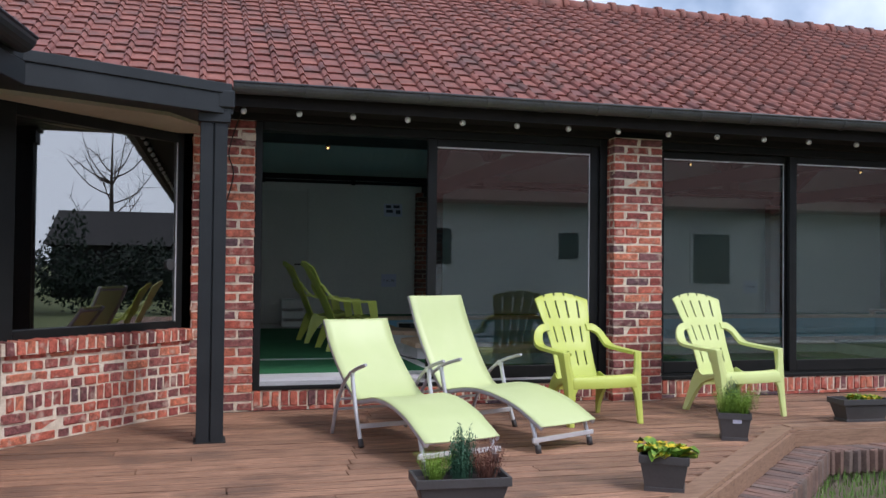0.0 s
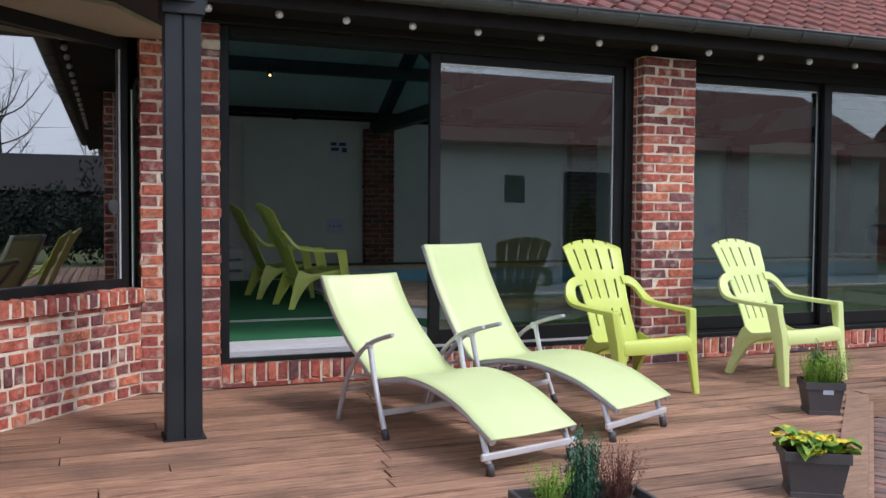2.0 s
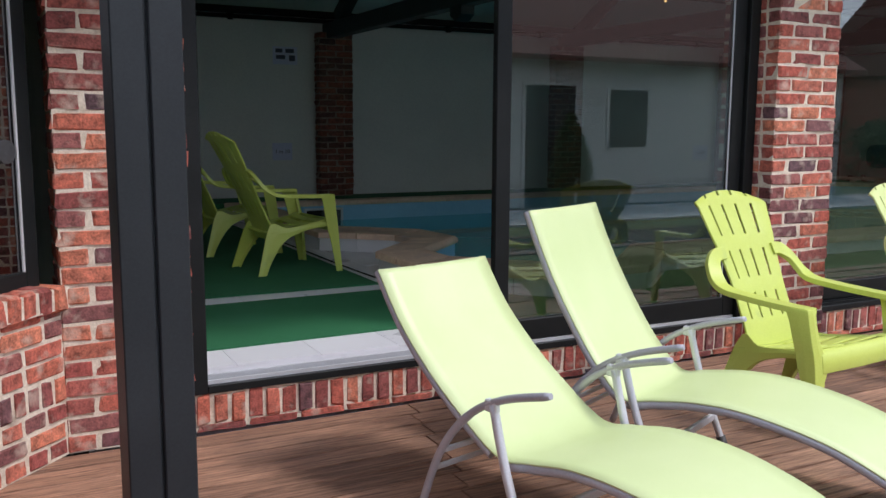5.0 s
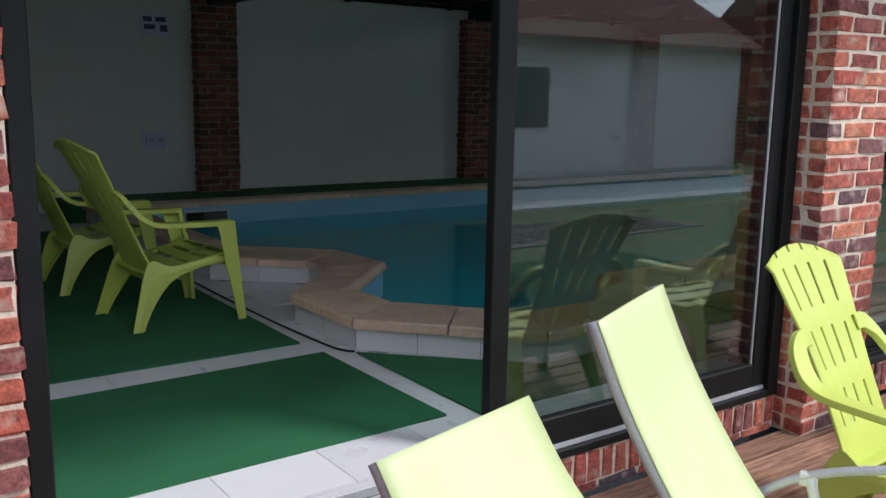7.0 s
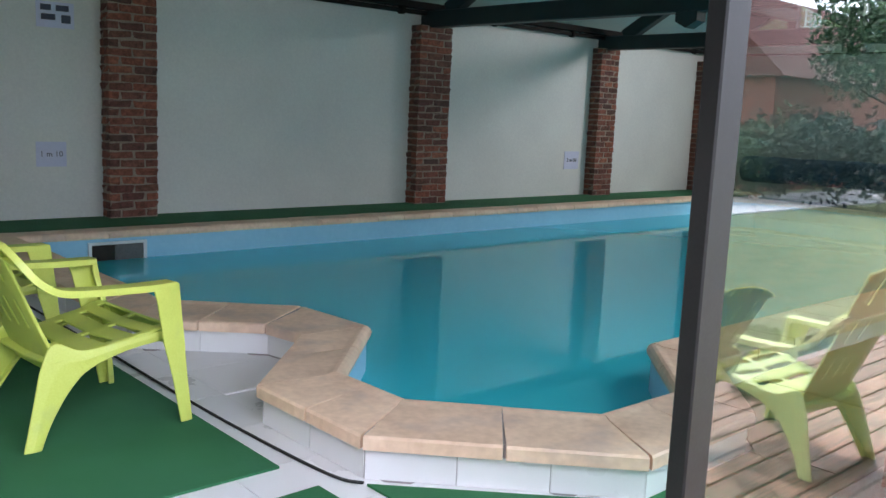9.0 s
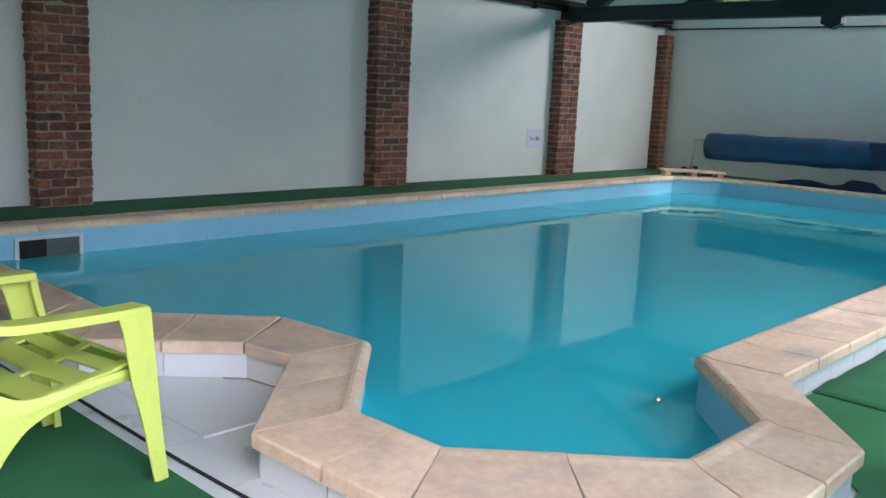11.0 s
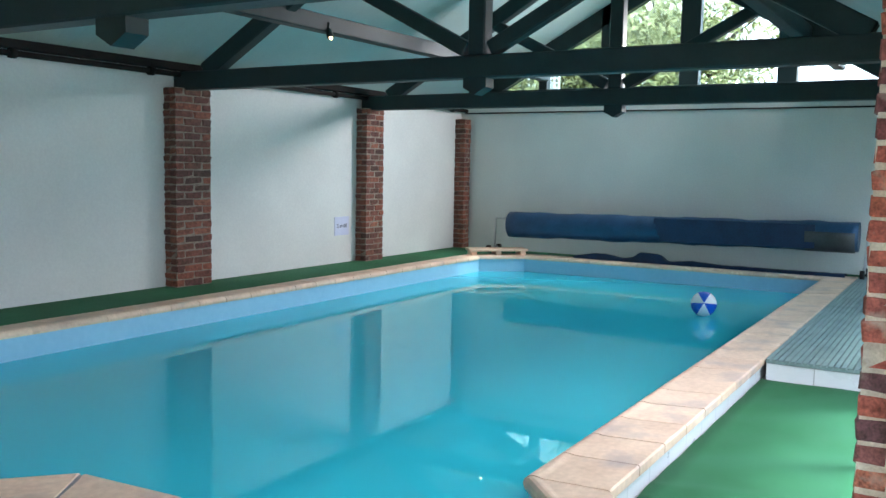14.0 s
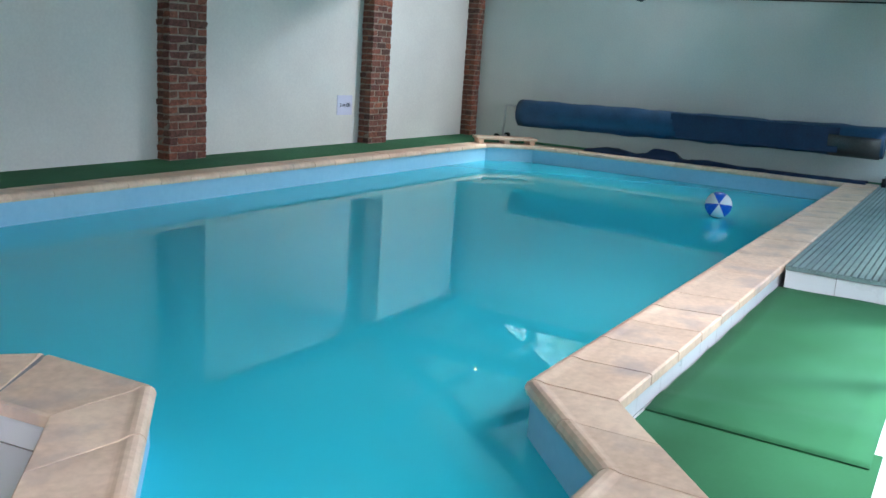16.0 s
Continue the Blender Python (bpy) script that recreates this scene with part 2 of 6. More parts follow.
M_SPOT = glow("warm_spot_lamp", (1.0, 0.55, 0.2), 2.5)
M_PAPER = surface("white_notice_paper", (0.60, 0.63, 0.80), (0.68, 0.71, 0.88), 5, 0.7)
M_INK = surface("dark_print", (0.05, 0.06, 0.1), (0.08, 0.09, 0.14), 9, 0.7)
M_BALL_W = surface("white_vinyl", (0.75, 0.78, 0.82), (0.8, 0.83, 0.86), 4, 0.25)
M_BALL_B = surface("blue_vinyl", (0.01, 0.08, 0.5), (0.02, 0.12, 0.6), 4, 0.25)
M_RUBBER = surface("black_rubber", (0.012, 0.012, 0.012), (0.025, 0.025, 0.025), 9, 0.8, 0.3, 80)
M_GRID = surface("grey_green_duckboard", (0.16, 0.24, 0.24), (0.25, 0.34, 0.33), 4, 0.6, 0.3, 60)
M_FOL = surface("dark_green_foliage", (0.02, 0.055, 0.02), (0.06, 0.12, 0.045), 3, 0.75)
# lit copy of the foliage: glaring daylight is put into its paler colour
M_FOL_LIT = surface("overbright_lit_foliage", (0.17, 0.19, 0.055), (0.36, 0.36, 0.14), 3, 0.75)
# foliage with silhouette shade put into its colour
M_FOL_SILHOUETTE = surface("silhouette_shade_foliage", (0.006, 0.014, 0.008), (0.018, 0.036, 0.018), 3, 0.8)
M_BLUEGREEN = surface("blue_green_needles", (0.03, 0.10, 0.055), (0.07, 0.17, 0.10), 6, 0.75)
M_HEATH = surface("bright_green_heather", (0.12, 0.24, 0.02), (0.26, 0.40, 0.05), 9, 0.75)
M_HEATH_RED = surface("dry_red_heather", (0.10, 0.035, 0.025), (0.24, 0.10, 0.07), 9, 0.8)
M_PRIM = surface("green_primrose_leaf", (0.07, 0.19, 0.015), (0.24, 0.38, 0.05), 14, 0.6, 0.4, 60, stain=((0.62, 0.55, 0.05), 16, 0.52, 0.62))
M_YELLOW = surface("yellow_petal", (0.65, 0.42, 0.01), (0.8, 0.62, 0.03), 9, 0.6)
M_BARK = surface("tree_bark", (0.05, 0.035, 0.025), (0.12, 0.09, 0.07), 12, 0.9, 1.0, 60)
M_SIDING = surface("white_painted_siding", (0.62, 0.62, 0.6), (0.72, 0.72, 0.7), 2, 0.7, 0.1, 40)
M_HOUSE_BRICK = surface("house_red_brick", (0.2, 0.07, 0.05), (0.32, 0.12, 0.08), 14, 0.9, 0.5, 60)
M_ROOF_FAR = surface("far_red_roof", (0.12, 0.045, 0.035), (0.20, 0.08, 0.062), 12, 0.85, 0.5, 40)
# the barn's backlit shade, put into one near-black colour
M_BACKLIT = surface("backlit_silhouette_shade", (0.012, 0.011, 0.011), (0.028, 0.025, 0.025), 8, 0.8, 0.4, 40)
M_DARK_WIN = surface("dark_window", (0.02, 0.025, 0.03), (0.035, 0.04, 0.045), 3, 0.15)
M_PAVE = surface("pale_paving", (0.55, 0.54, 0.52), (0.70, 0.69, 0.66), 5, 0.9, 0.5, 50)


# ---- building helpers ----
def mesh_of(name, bm, material, smooth=False):
    me = bpy.data.meshes.new(name)
    bmesh.ops.recalc_face_normals(bm, faces=bm.faces)
    bm.to_mesh(me)
    bm.free()
    for mm in (material if isinstance(material, (list, tuple)) else [material]):
        me.materials.append(mm)
    if smooth:
        for p in me.polygons:
            p.use_smooth = True
    return me


def part(name, bm, material, parent, label="", smooth=False):
    ob = new(name, mesh_of(name, bm, material, smooth))
    ob.parent = parent
    if label:
        ob["label"] = label
    return ob


def thing(name, label, category, group="", at=None, kind=""):
    ob = new(name)
    ob.empty_display_size = 0.1
    if at is not None:
        ob.matrix_basis = at
    return tagged(ob, label, category, group, kind)


def solid(name, bm, material, label="", category="", kind="", smooth=False, group=""):
    return tagged(new(name, mesh_of(name, bm, material, smooth)), label, category, group, kind)


def box(bm, x0, x1, y0, y1, z0, z1, m=None, bevel=0.0, mi=0):
    """A box, with its edges chamfered by bevel."""
    t = bmesh.new() if bevel else bm
    vs = [t.verts.new((x, y, z)) for z in (z0, z1) for x, y in ((x0, y0), (x1, y0), (x1, y1), (x0, y1))]
    fs = [t.faces.new([vs[i] for i in f]) for f in ((3, 2, 1, 0), (4, 5, 6, 7), (0, 1, 5, 4), (1, 2, 6, 5), (2, 3, 7, 6), (3, 0, 4, 7))]
    if bevel:
        bmesh.ops.bevel(t, geom=list(t.edges), offset=bevel, segments=1, affect="EDGES")
        join(bm, t, m, mi)
    else:
        for f in fs:
            f.material_index = mi
        if m is not None:
            bmesh.ops.transform(bm, matrix=m, verts=vs)


def join(bm, other, m=None, mi=0):
    vm = {}
    for v in other.verts:
        vm[v] = bm.verts.new(m @ v.co if m is not None else v.co)
    for f in other.faces:
        nf = bm.faces.new([vm[v] for v in f.verts])
        nf.material_index, nf.smooth = mi, f.smooth
    other.free()


def prism(bm, pts, z0, z1, mi=0):
    """A flat polygon given thickness."""
    lo, hi = [bm.verts.new((x, y, z0)) for x, y in pts], [bm.verts.new((x, y, z1)) for x, y in pts]
    k = len(pts)
    fs = [bm.faces.new(hi), bm.faces.new(lo[::-1])] + [bm.faces.new((lo[i], lo[(i + 1) % k], hi[(i + 1) % k], hi[i])) for i in range(k)]
    for f in fs:
        f.material_index = mi


def tube(bm, pts, r, n=10, flat=1.0, caps=True, closed=False):
    """A round bar swept along points; r a number or one for each point; flat squeezes it sideways."""
    pts = [Vector(p) for p in pts]
    rings, up = [], None
    for i, p in enumerate(pts):
        d = (pts[min(i + 1, len(pts) - 1)] - pts[max(i - 1, 0)]).normalized()
        if up is None:
            up = Vector((0, 0, 1)) if abs(d.z) < 0.9 else Vector((0, 1, 0))
        side = d.cross(up).normalized()
        up = side.cross(d).normalized()
        rr = r[i] if isinstance(r, (list, tuple)) else r
        rings.append([bm.verts.new(p + side * math.cos(a) * rr * flat + up * math.sin(a) * rr) for a in (2 * math.pi * k / n for k in range(n))])
    for a, b in zip(rings, rings[1:]):
        for k in range(n):
            bm.faces.new((a[k], a[(k + 1) % n], b[(k + 1) % n], b[k])).smooth = True
    if caps:
        bm.faces.new(rings[0][::-1])
        bm.faces.new(rings[-1])


def bar(bm, a, b, w, h, up=(0, 0, 1), bevel=0.0):
    """A square timber from a to b, w wide and h deep."""
    a, b = Vector(a), Vector(b)
    d = (b - a).normalized()
    side = d.cross(Vector(up)).normalized()
    top = side.cross(d)
    m = Matrix((side, d, top)).transposed().to_4x4()
    m.translation = a
    box(bm, -w / 2, w / 2, 0, (b - a).length, -h / 2, h / 2, m, bevel)


def smooth_line(pts, n=6):
    """Catmull-Rom through the points."""
    pts = [Vector(p) for p in pts]
    out = []
    for i in range(len(pts) - 1):
        p0, p1, p2, p3 = pts[max(i - 1, 0)], pts[i], pts[i + 1], pts[min(i + 2, len(pts) - 1)]
        for k in range(n):
            t = k / n
            out.append(0.5 * ((2 * p1) + (p2 - p0) * t + (2 * p0 - 5 * p1 + 4 * p2 - p3) * t * t + (3 * p1 - p0 - 3 * p2 + p3) * t ** 3))
    return out + [pts[-1]]


# brick meshes shared by all bricks: unit blocks with worn corners, scaled to size
def worn_block(seed, wear):
    rng = random.Random(seed)
    bm = bmesh.new()
    box(bm, -0.5, 0.5, -0.5, 0.5, -0.5, 0.5)
    bmesh.ops.bevel(bm, geom=list(bm.edges), offset=0.07, segments=1, affect="EDGES")
    for v in bm.verts:
        v.co += Vector((rng.uniform(-wear, wear) * 0.5, rng.uniform(-wear, wear) * 0.5, rng.uniform(-wear, wear)))
    return bm


BRICK_MESH = [mesh_of("brick", worn_block(s, 0.075), M_BRICK) for s in range(10)]
BRICK_MESH_IN = [mesh_of("brick", worn_block(s + 20, 0.10), M_BRICK_IN) for s in range(8)]
brick_rng = random.Random(7)


def brick(parent, centre, size, turn=0.0, meshes=None):
    ob = new("brick", brick_rng.choice(meshes or BRICK_MESH))
    ob.parent = parent
    ob.matrix_basis = pose(*centre, 0, brick_rng.uniform(-1.2, 1.2), turn + brick_rng.uniform(-0.8, 0.8)) @ Matrix.Diagonal((*size, 1))
    return ob


def brick_pillar(name, x0, x1, y0, y1, z0, z1, meshes, mortar, label, course=0.0765, joint=0.013, proud=0.006):
    """A brick pier in running bond: mortar core with bricks on all four faces."""
    bm = bmesh.new()
    box(bm, x0 + proud, x1 - proud, y0 + proud, y1 - proud, z0, z1)
    core = solid(name, bm, mortar, label, "pillar", kind="structure")
    n = int(round((z1 - z0) / course))
    h = (z1 - z0) / n
    d = 0.095
    for c in range(n):
        z = z0 + h * (c + 0.5)
        for ya, sgn in ((y0, 1), (y1, -1)):
            w = x1 - x0
            cuts = [0, w / 2, w] if c % 2 else [0, w * 0.23, w * 0.74, w]
            for a, b in zip(cuts, cuts[1:]):
                jit = brick_rng.uniform(-0.003, 0.003)
                p, q = x0 + a + (joint / 2 if a > 0 else -jit), x0 + b - (joint / 2 if b < w else jit)
                brick(core, ((p + q) / 2, ya + sgn * d / 2 + jit, z), (q - p, d, h - joint), 0, meshes)
        for xa, sgn in ((x0, 1), (x1, -1)):
            a, b = y0 + d, y1 - d
            if b - a < 0.08:
                continue
            k = max(1, round((b - a) / 0.2))
            for i in range(k):
                p, q = a + (b - a) * i / k, a + (b - a) * (i + 1) / k
                brick(core, (xa + sgn * d / 2, (p + q) / 2, z), (d, q - p - joint, h - joint), 0, meshes)
    return core
# ---- the place: ground, deck and terrace ----
FLOOR, COPE, WATER = 0.26, 0.425, 0.19
FACE, GLASS_Y, BACK, END, LEFT = 7.5, 7.62, 14.88, 13.4, 0.22
RIDGE_Y, RIDGE_Z, PITCH = 11.3, 4.86, 0.53


def roof_z(y):
    return RIDGE_Z - PITCH * abs(y - RIDGE_Y)


bm = bmesh.new()
box(bm, -2500, 2500, -2500, 2500, -2.4, -1.6)
solid("ground", bm, M_LAWN, "far grassy ground reaching to the horizon", "ground", kind="structure")
bm = bmesh.new()
prism(bm, [(-60, -60), (60, -60), (60, 60), (14.2, 60), (14.2, 5.0), (-14, 5.0), (-14, 60), (-60, 60)], -1.6, -0.33)
solid("lawn", bm, M_LAWN, "green lawn soil beside the raised deck", "lawn", kind="structure")

# deck outline: a straight front, a slanting edge and a long strip before the far windows
DECK = [(-5.0, 3.4), (1.70, 3.4), (4.43, 5.91), (14.0, 5.91), (14.0, 7.56), (-5.0, 7.56)]


def deck_span(y):
    if y < 3.4:
        return None
    right = 1.70 + (y - 3.4) * (4.43 - 1.70) / (5.91 - 3.4) if y < 5.91 else 14.0
    return -5.0, right


bm = bmesh.new()
prism(bm, DECK, -0.30, -0.03)
# the core's near-black colour stands in for shade between the boards
deck = solid("deck", bm, M_GAP_SHADE, "raised wooden deck of weathered red-brown boards", "deck", kind="structure")
deck_rng = random.Random(3)


def plank_mesh():
    b = bmesh.new()
    box(b, -0.5, 0.5, -0.5, 0.5, -0.5, 0.5)
    for v in b.verts:
        if v.co.z > 0:
            v.co.y *= 0.965
            v.co.x *= 0.9985
    return b


PLANK = mesh_of("plank", plank_mesh(), M_DECK)
EDGE_PLANK = mesh_of("edge_plank", plank_mesh(), M_DECK_EDGE)
row, y = 0, 3.42
while y < 7.5:
    w = 0.142
    lo, hi = deck_span(y + w / 2)
    if y + w < 5.9:
        hi = deck_span(y)[1] - 0.12
    x = lo - deck_rng.uniform(0, 2.4)
    while x < hi:
        ln = deck_rng.choice((2.4, 3.0, 3.6))
        stepped = 0.42 + 0.035 * row + deck_rng.uniform(-0.02, 0.02)
        if y > 5.0 and x < stepped - 0.3 and x + ln > stepped - 1.0:
            ln = stepped - x
        a, b = max(x, lo), min(x + ln, hi)
        if b - a > 0.08:
            p = new("plank", PLANK)
            p.parent = deck
            p.matrix_basis = pose((a + b) / 2, y + w / 2, -0.0125 + deck_rng.uniform(-0.002, 0.002), deck_rng.uniform(-0.35, 0.35)) @ Matrix.Diagonal((b - a - 0.005, w - 0.011, 0.025, 1))
        x += ln
    y += w
    row += 1
# border boards and edge faces
for (ax, ay), (bx, by) in (((-5.0, 3.4), (1.70, 3.4)), ((1.70, 3.4), (4.43, 5.91)), ((4.43, 5.91), (9.4, 5.91)), ((9.4, 5.91), (14.0, 5.91))):
    ang = math.degrees(math.atan2(by - ay, bx - ax))
    ln = math.hypot(bx - ax, by - ay)
    for y0, w, z0, z1, nm in ((0.07, 0.14, -0.02, 0.006, "border_plank"), (-0.012, 0.026, -0.145, -0.022, "edge_plank")):
        p = new(nm, EDGE_PLANK)
        p.parent = deck
        p.matrix_basis = pose(ax, ay, 0, 0, 0, ang) @ pose(ln / 2, y0, (z0 + z1) / 2) @ Matrix.Diagonal((ln - 0.004, w, z1 - z0, 1))

# brick path that runs round the deck, with a soldier edge above the lawn
PATH_OUT = [(-5.0, 3.12), (1.82, 3.12), (4.57, 5.70), (14.0, 5.70)]
bm = bmesh.new()
prism(bm, [(-5.0, 3.39), (1.69, 3.39), (4.44, 5.90), (14.0, 5.90), (14.0, 5.72), (4.56, 5.72), (1.81, 3.14), (-5.0, 3.14)], -1.0, -0.16)
path = solid("brick_path", bm, M_MORTAR_IN, "worn brick path along the deck edge", "path", kind="structure")
M_BRICK_PATH = surface("worn_path_brick", (0.6, 0.6, 0.6), (1.1, 1.1, 1.1), 9, 0.9, 0.9, 60, ramp=[(0.21, 0.13, 0.105), (0.27, 0.16, 0.125), (0.17, 0.12, 0.105), (0.25, 0.18, 0.15)])
PATH_MESH = [mesh_of("brick", worn_block(s + 40, 0.05), M_BRICK_PATH) for s in range(4)]
path_inner = [(-5.0, 3.39), (1.69, 3.39), (4.44, 5.90), (14.0, 5.90)]
for (a, b), (c, d) in zip(zip(path_inner, path_inner[1:]), zip(PATH_OUT, PATH_OUT[1:])):
    far_away = b[0] > 13
    va, vb, vc, vd = Vector(a), Vector(b), Vector(c), Vector(d)
    if a[0] < -4:
        va, vc = Vector((0.6, 3.39)), Vector((0.6, 3.12))
    if far_away:
        vb, vd = Vector((8.0, 5.90)), Vector((8.0, 5.70))
    n = max(4, int((vd - vc).length / 0.077))
    for i in range(n):
        t = (i + 0.5) / n
        p, q = va.lerp(vb, t), vc.lerp(vd, t)
        wide = (q - p).length
        k = max(1, round((wide - 0.1) / 0.215))
        turn = math.degrees(math.atan2((q - p).y, (q - p).x))
        for j in range(k):
            m = p.lerp(q, (j + 0.5) / k)
            brick(path, (m.x, m.y, -0.165 + brick_rng.uniform(-0.004, 0.004)), (wide / k - 0.02, 0.068, 0.05), turn, PATH_MESH)
        if va.x > 1.5:
            brick(path, (q.x, q.y, -0.232), (0.05, 0.068, 0.17), turn, PATH_MESH)

# lawn blades near the deck corner
bm = bmesh.new()
g = random.Random(5)
for i in range(22000):
    x, y = g.uniform(1.9, 8.0), g.uniform(2.6, 5.68)
    edge = 5.66 if x > 4.57 else 5.66 - (4.57 - x) * (5.70 - 3.12) / (4.57 - 1.82)
    if y > edge:
        continue
    a, h, l = g.uniform(0, 6.28), g.uniform(0.03, 0.075), g.uniform(-0.03, 0.03)
    dx, dy = 0.004 * math.cos(a), 0.004 * math.sin(a)
    bm.faces.new([bm.verts.new(p) for p in ((x - dx, y - dy, -0.33), (x + dx, y + dy, -0.33), (x + l, y + l * 0.7, -0.33 + h))])
solid("grass", bm, M_GRASS, "short green lawn grass", "grass", kind="stuff")

# ---- pool house shell ----
bm = bmesh.new()
box(bm, LEFT - 0.2, END + 0.2, BACK, BACK + 0.2, -0.3, 2.74)
solid("wall_north", bm, M_WHITE_WALL, "long white rendered back wall behind the pool", "wall", kind="structure")
bm = bmesh.new()
box(bm, END, END + 0.2, FACE, BACK, -0.3, 2.93)
solid("wall_east", bm, M_WHITE_WALL, "white rendered end wall behind the cover roller", "wall", kind="structure")
bm = bmesh.new()
prism(bm, [(7.72, -0.3), (BACK, -0.3), (BACK, roof_z(BACK) - 0.1), (RIDGE_Y, RIDGE_Z - 0.1), (7.72, roof_z(7.72) - 0.1)], LEFT - 0.2, LEFT)
bmesh.ops.transform(bm, matrix=Matrix(((0, 0, 1, 0), (1, 0, 0, 0), (0, 1, 0, 0), (0, 0, 0, 1))), verts=bm.verts)
solid("wall_west", bm, M_WHITE_WALL, "white rendered side wall of the pool hall", "wall", kind="structure")

# ceiling: two slopes of painted boards
bm = bmesh.new()
x = LEFT - 0.2
while x < END + 0.25:
    for ya, yb in ((7.74, RIDGE_Y), (RIDGE_Y, 15.2)):
        a, b = (x + 0.0008, x + 0.1792)
        vs = [bm.verts.new(p) for p in ((a, ya, roof_z(ya) - 0.10), (b, ya, roof_z(ya) - 0.10), (b, yb, roof_z(yb) - 0.10), (a, yb, roof_z(yb) - 0.10),
                                        (a, ya, roof_z(ya) - 0.075), (b, ya, roof_z(ya) - 0.075), (b, yb, roof_z(yb) - 0.075), (a, yb, roof_z(yb) - 0.075))]
        for f in ((3, 2, 1, 0), (4, 5, 6, 7), (0, 1, 5, 4), (1, 2, 6, 5), (2, 3, 7, 6), (3, 0, 4, 7)):
            bm.faces.new([vs[i] for i in f])
    x += 0.18
solid("ceiling", bm, M_CEIL, "sloping ceiling of pale blue-green painted boards", "ceiling", kind="structure")

# facade: piers, lintel, sills
p_left = brick_pillar("pillar_1", -0.10, 0.41, FACE + 0.05, FACE + 0.42, 0.0, 2.44, BRICK_MESH, M_MORTAR, "red brick pier with pale lime mortar at the house corner")
p_mid = brick_pillar("pillar_2", 3.65, 4.15, FACE - 0.07, FACE + 0.36, 0.0, 2.44, BRICK_MESH, M_MORTAR, "red brick pier between the sliding windows")
p_three = brick_pillar("pillar_3", 7.10, 7.62, FACE, FACE + 0.36, 0.0, 2.44, BRICK_MESH, M_MORTAR, "red brick pier between two glazed bays")
p_four = brick_pillar("pillar_4", 10.42, 10.93, FACE, FACE + 0.36, 0.0, 2.44, BRICK_MESH, M_MORTAR, "red brick pier towards the far end")
p_five = brick_pillar("pillar_5", 12.95, 13.42, FACE, FACE + 0.36, 0.0, 2.44, BRICK_MESH, M_MORTAR, "red brick corner pier of the pool house")
bm = bmesh.new()
box(bm, -0.3, END + 0.2, FACE + 0.02, FACE + 0.40, 2.44, 2.70, bevel=0.01)
solid("lintel_beam", bm, M_BLACK_WOOD_AND_SHADE, "black stained lintel beam under the eaves", "beam", kind="structure")
bm = bmesh.new()
box(bm, -2.5, END + 0.3, 7.14, FACE + 0.02, 2.50, 2.53)
box(bm, -2.5, END + 0.3, 7.08, 7.14, 2.47, 2.615)
solid("eaves_soffit", bm, M_BLACK_WOOD_AND_SHADE, "dark boarded soffit under the roof edge", "soffit", kind="structure")
BAYS = ((0.41, 3.65), (4.15, 7.10), (7.62, 10.42), (10.93, 12.95))
for i, (a, b) in enumerate(BAYS):
    bm = bmesh.new()
    box(bm, a, b, FACE + 0.085, FACE + 0.38, 0.0, 0.165)
    curb = solid("sill_%d" % (i + 1), bm, M_MORTAR, "brick rowlock kerb under the sliding windows", "sill", kind="structure")
    n = int((b - a) / 0.077)
    for k in range(n if i < 2 else 0):
        x = a + (k + 0.5) * (b - a) / n
        brick(curb, (x, FACE + 0.125 + brick_rng.uniform(-0.005, 0.005), 0.095), (brick_rng.uniform(0.055, 0.067), 0.1, brick_rng.uniform(0.118, 0.134)), 0)
    for k in range(int((b - a) / 0.23) if i < 2 else 0):
        brick(curb, (a + 0.12 + k * 0.23, FACE + 0.125, 0.012), (0.215, 0.1, 0.03), 0)


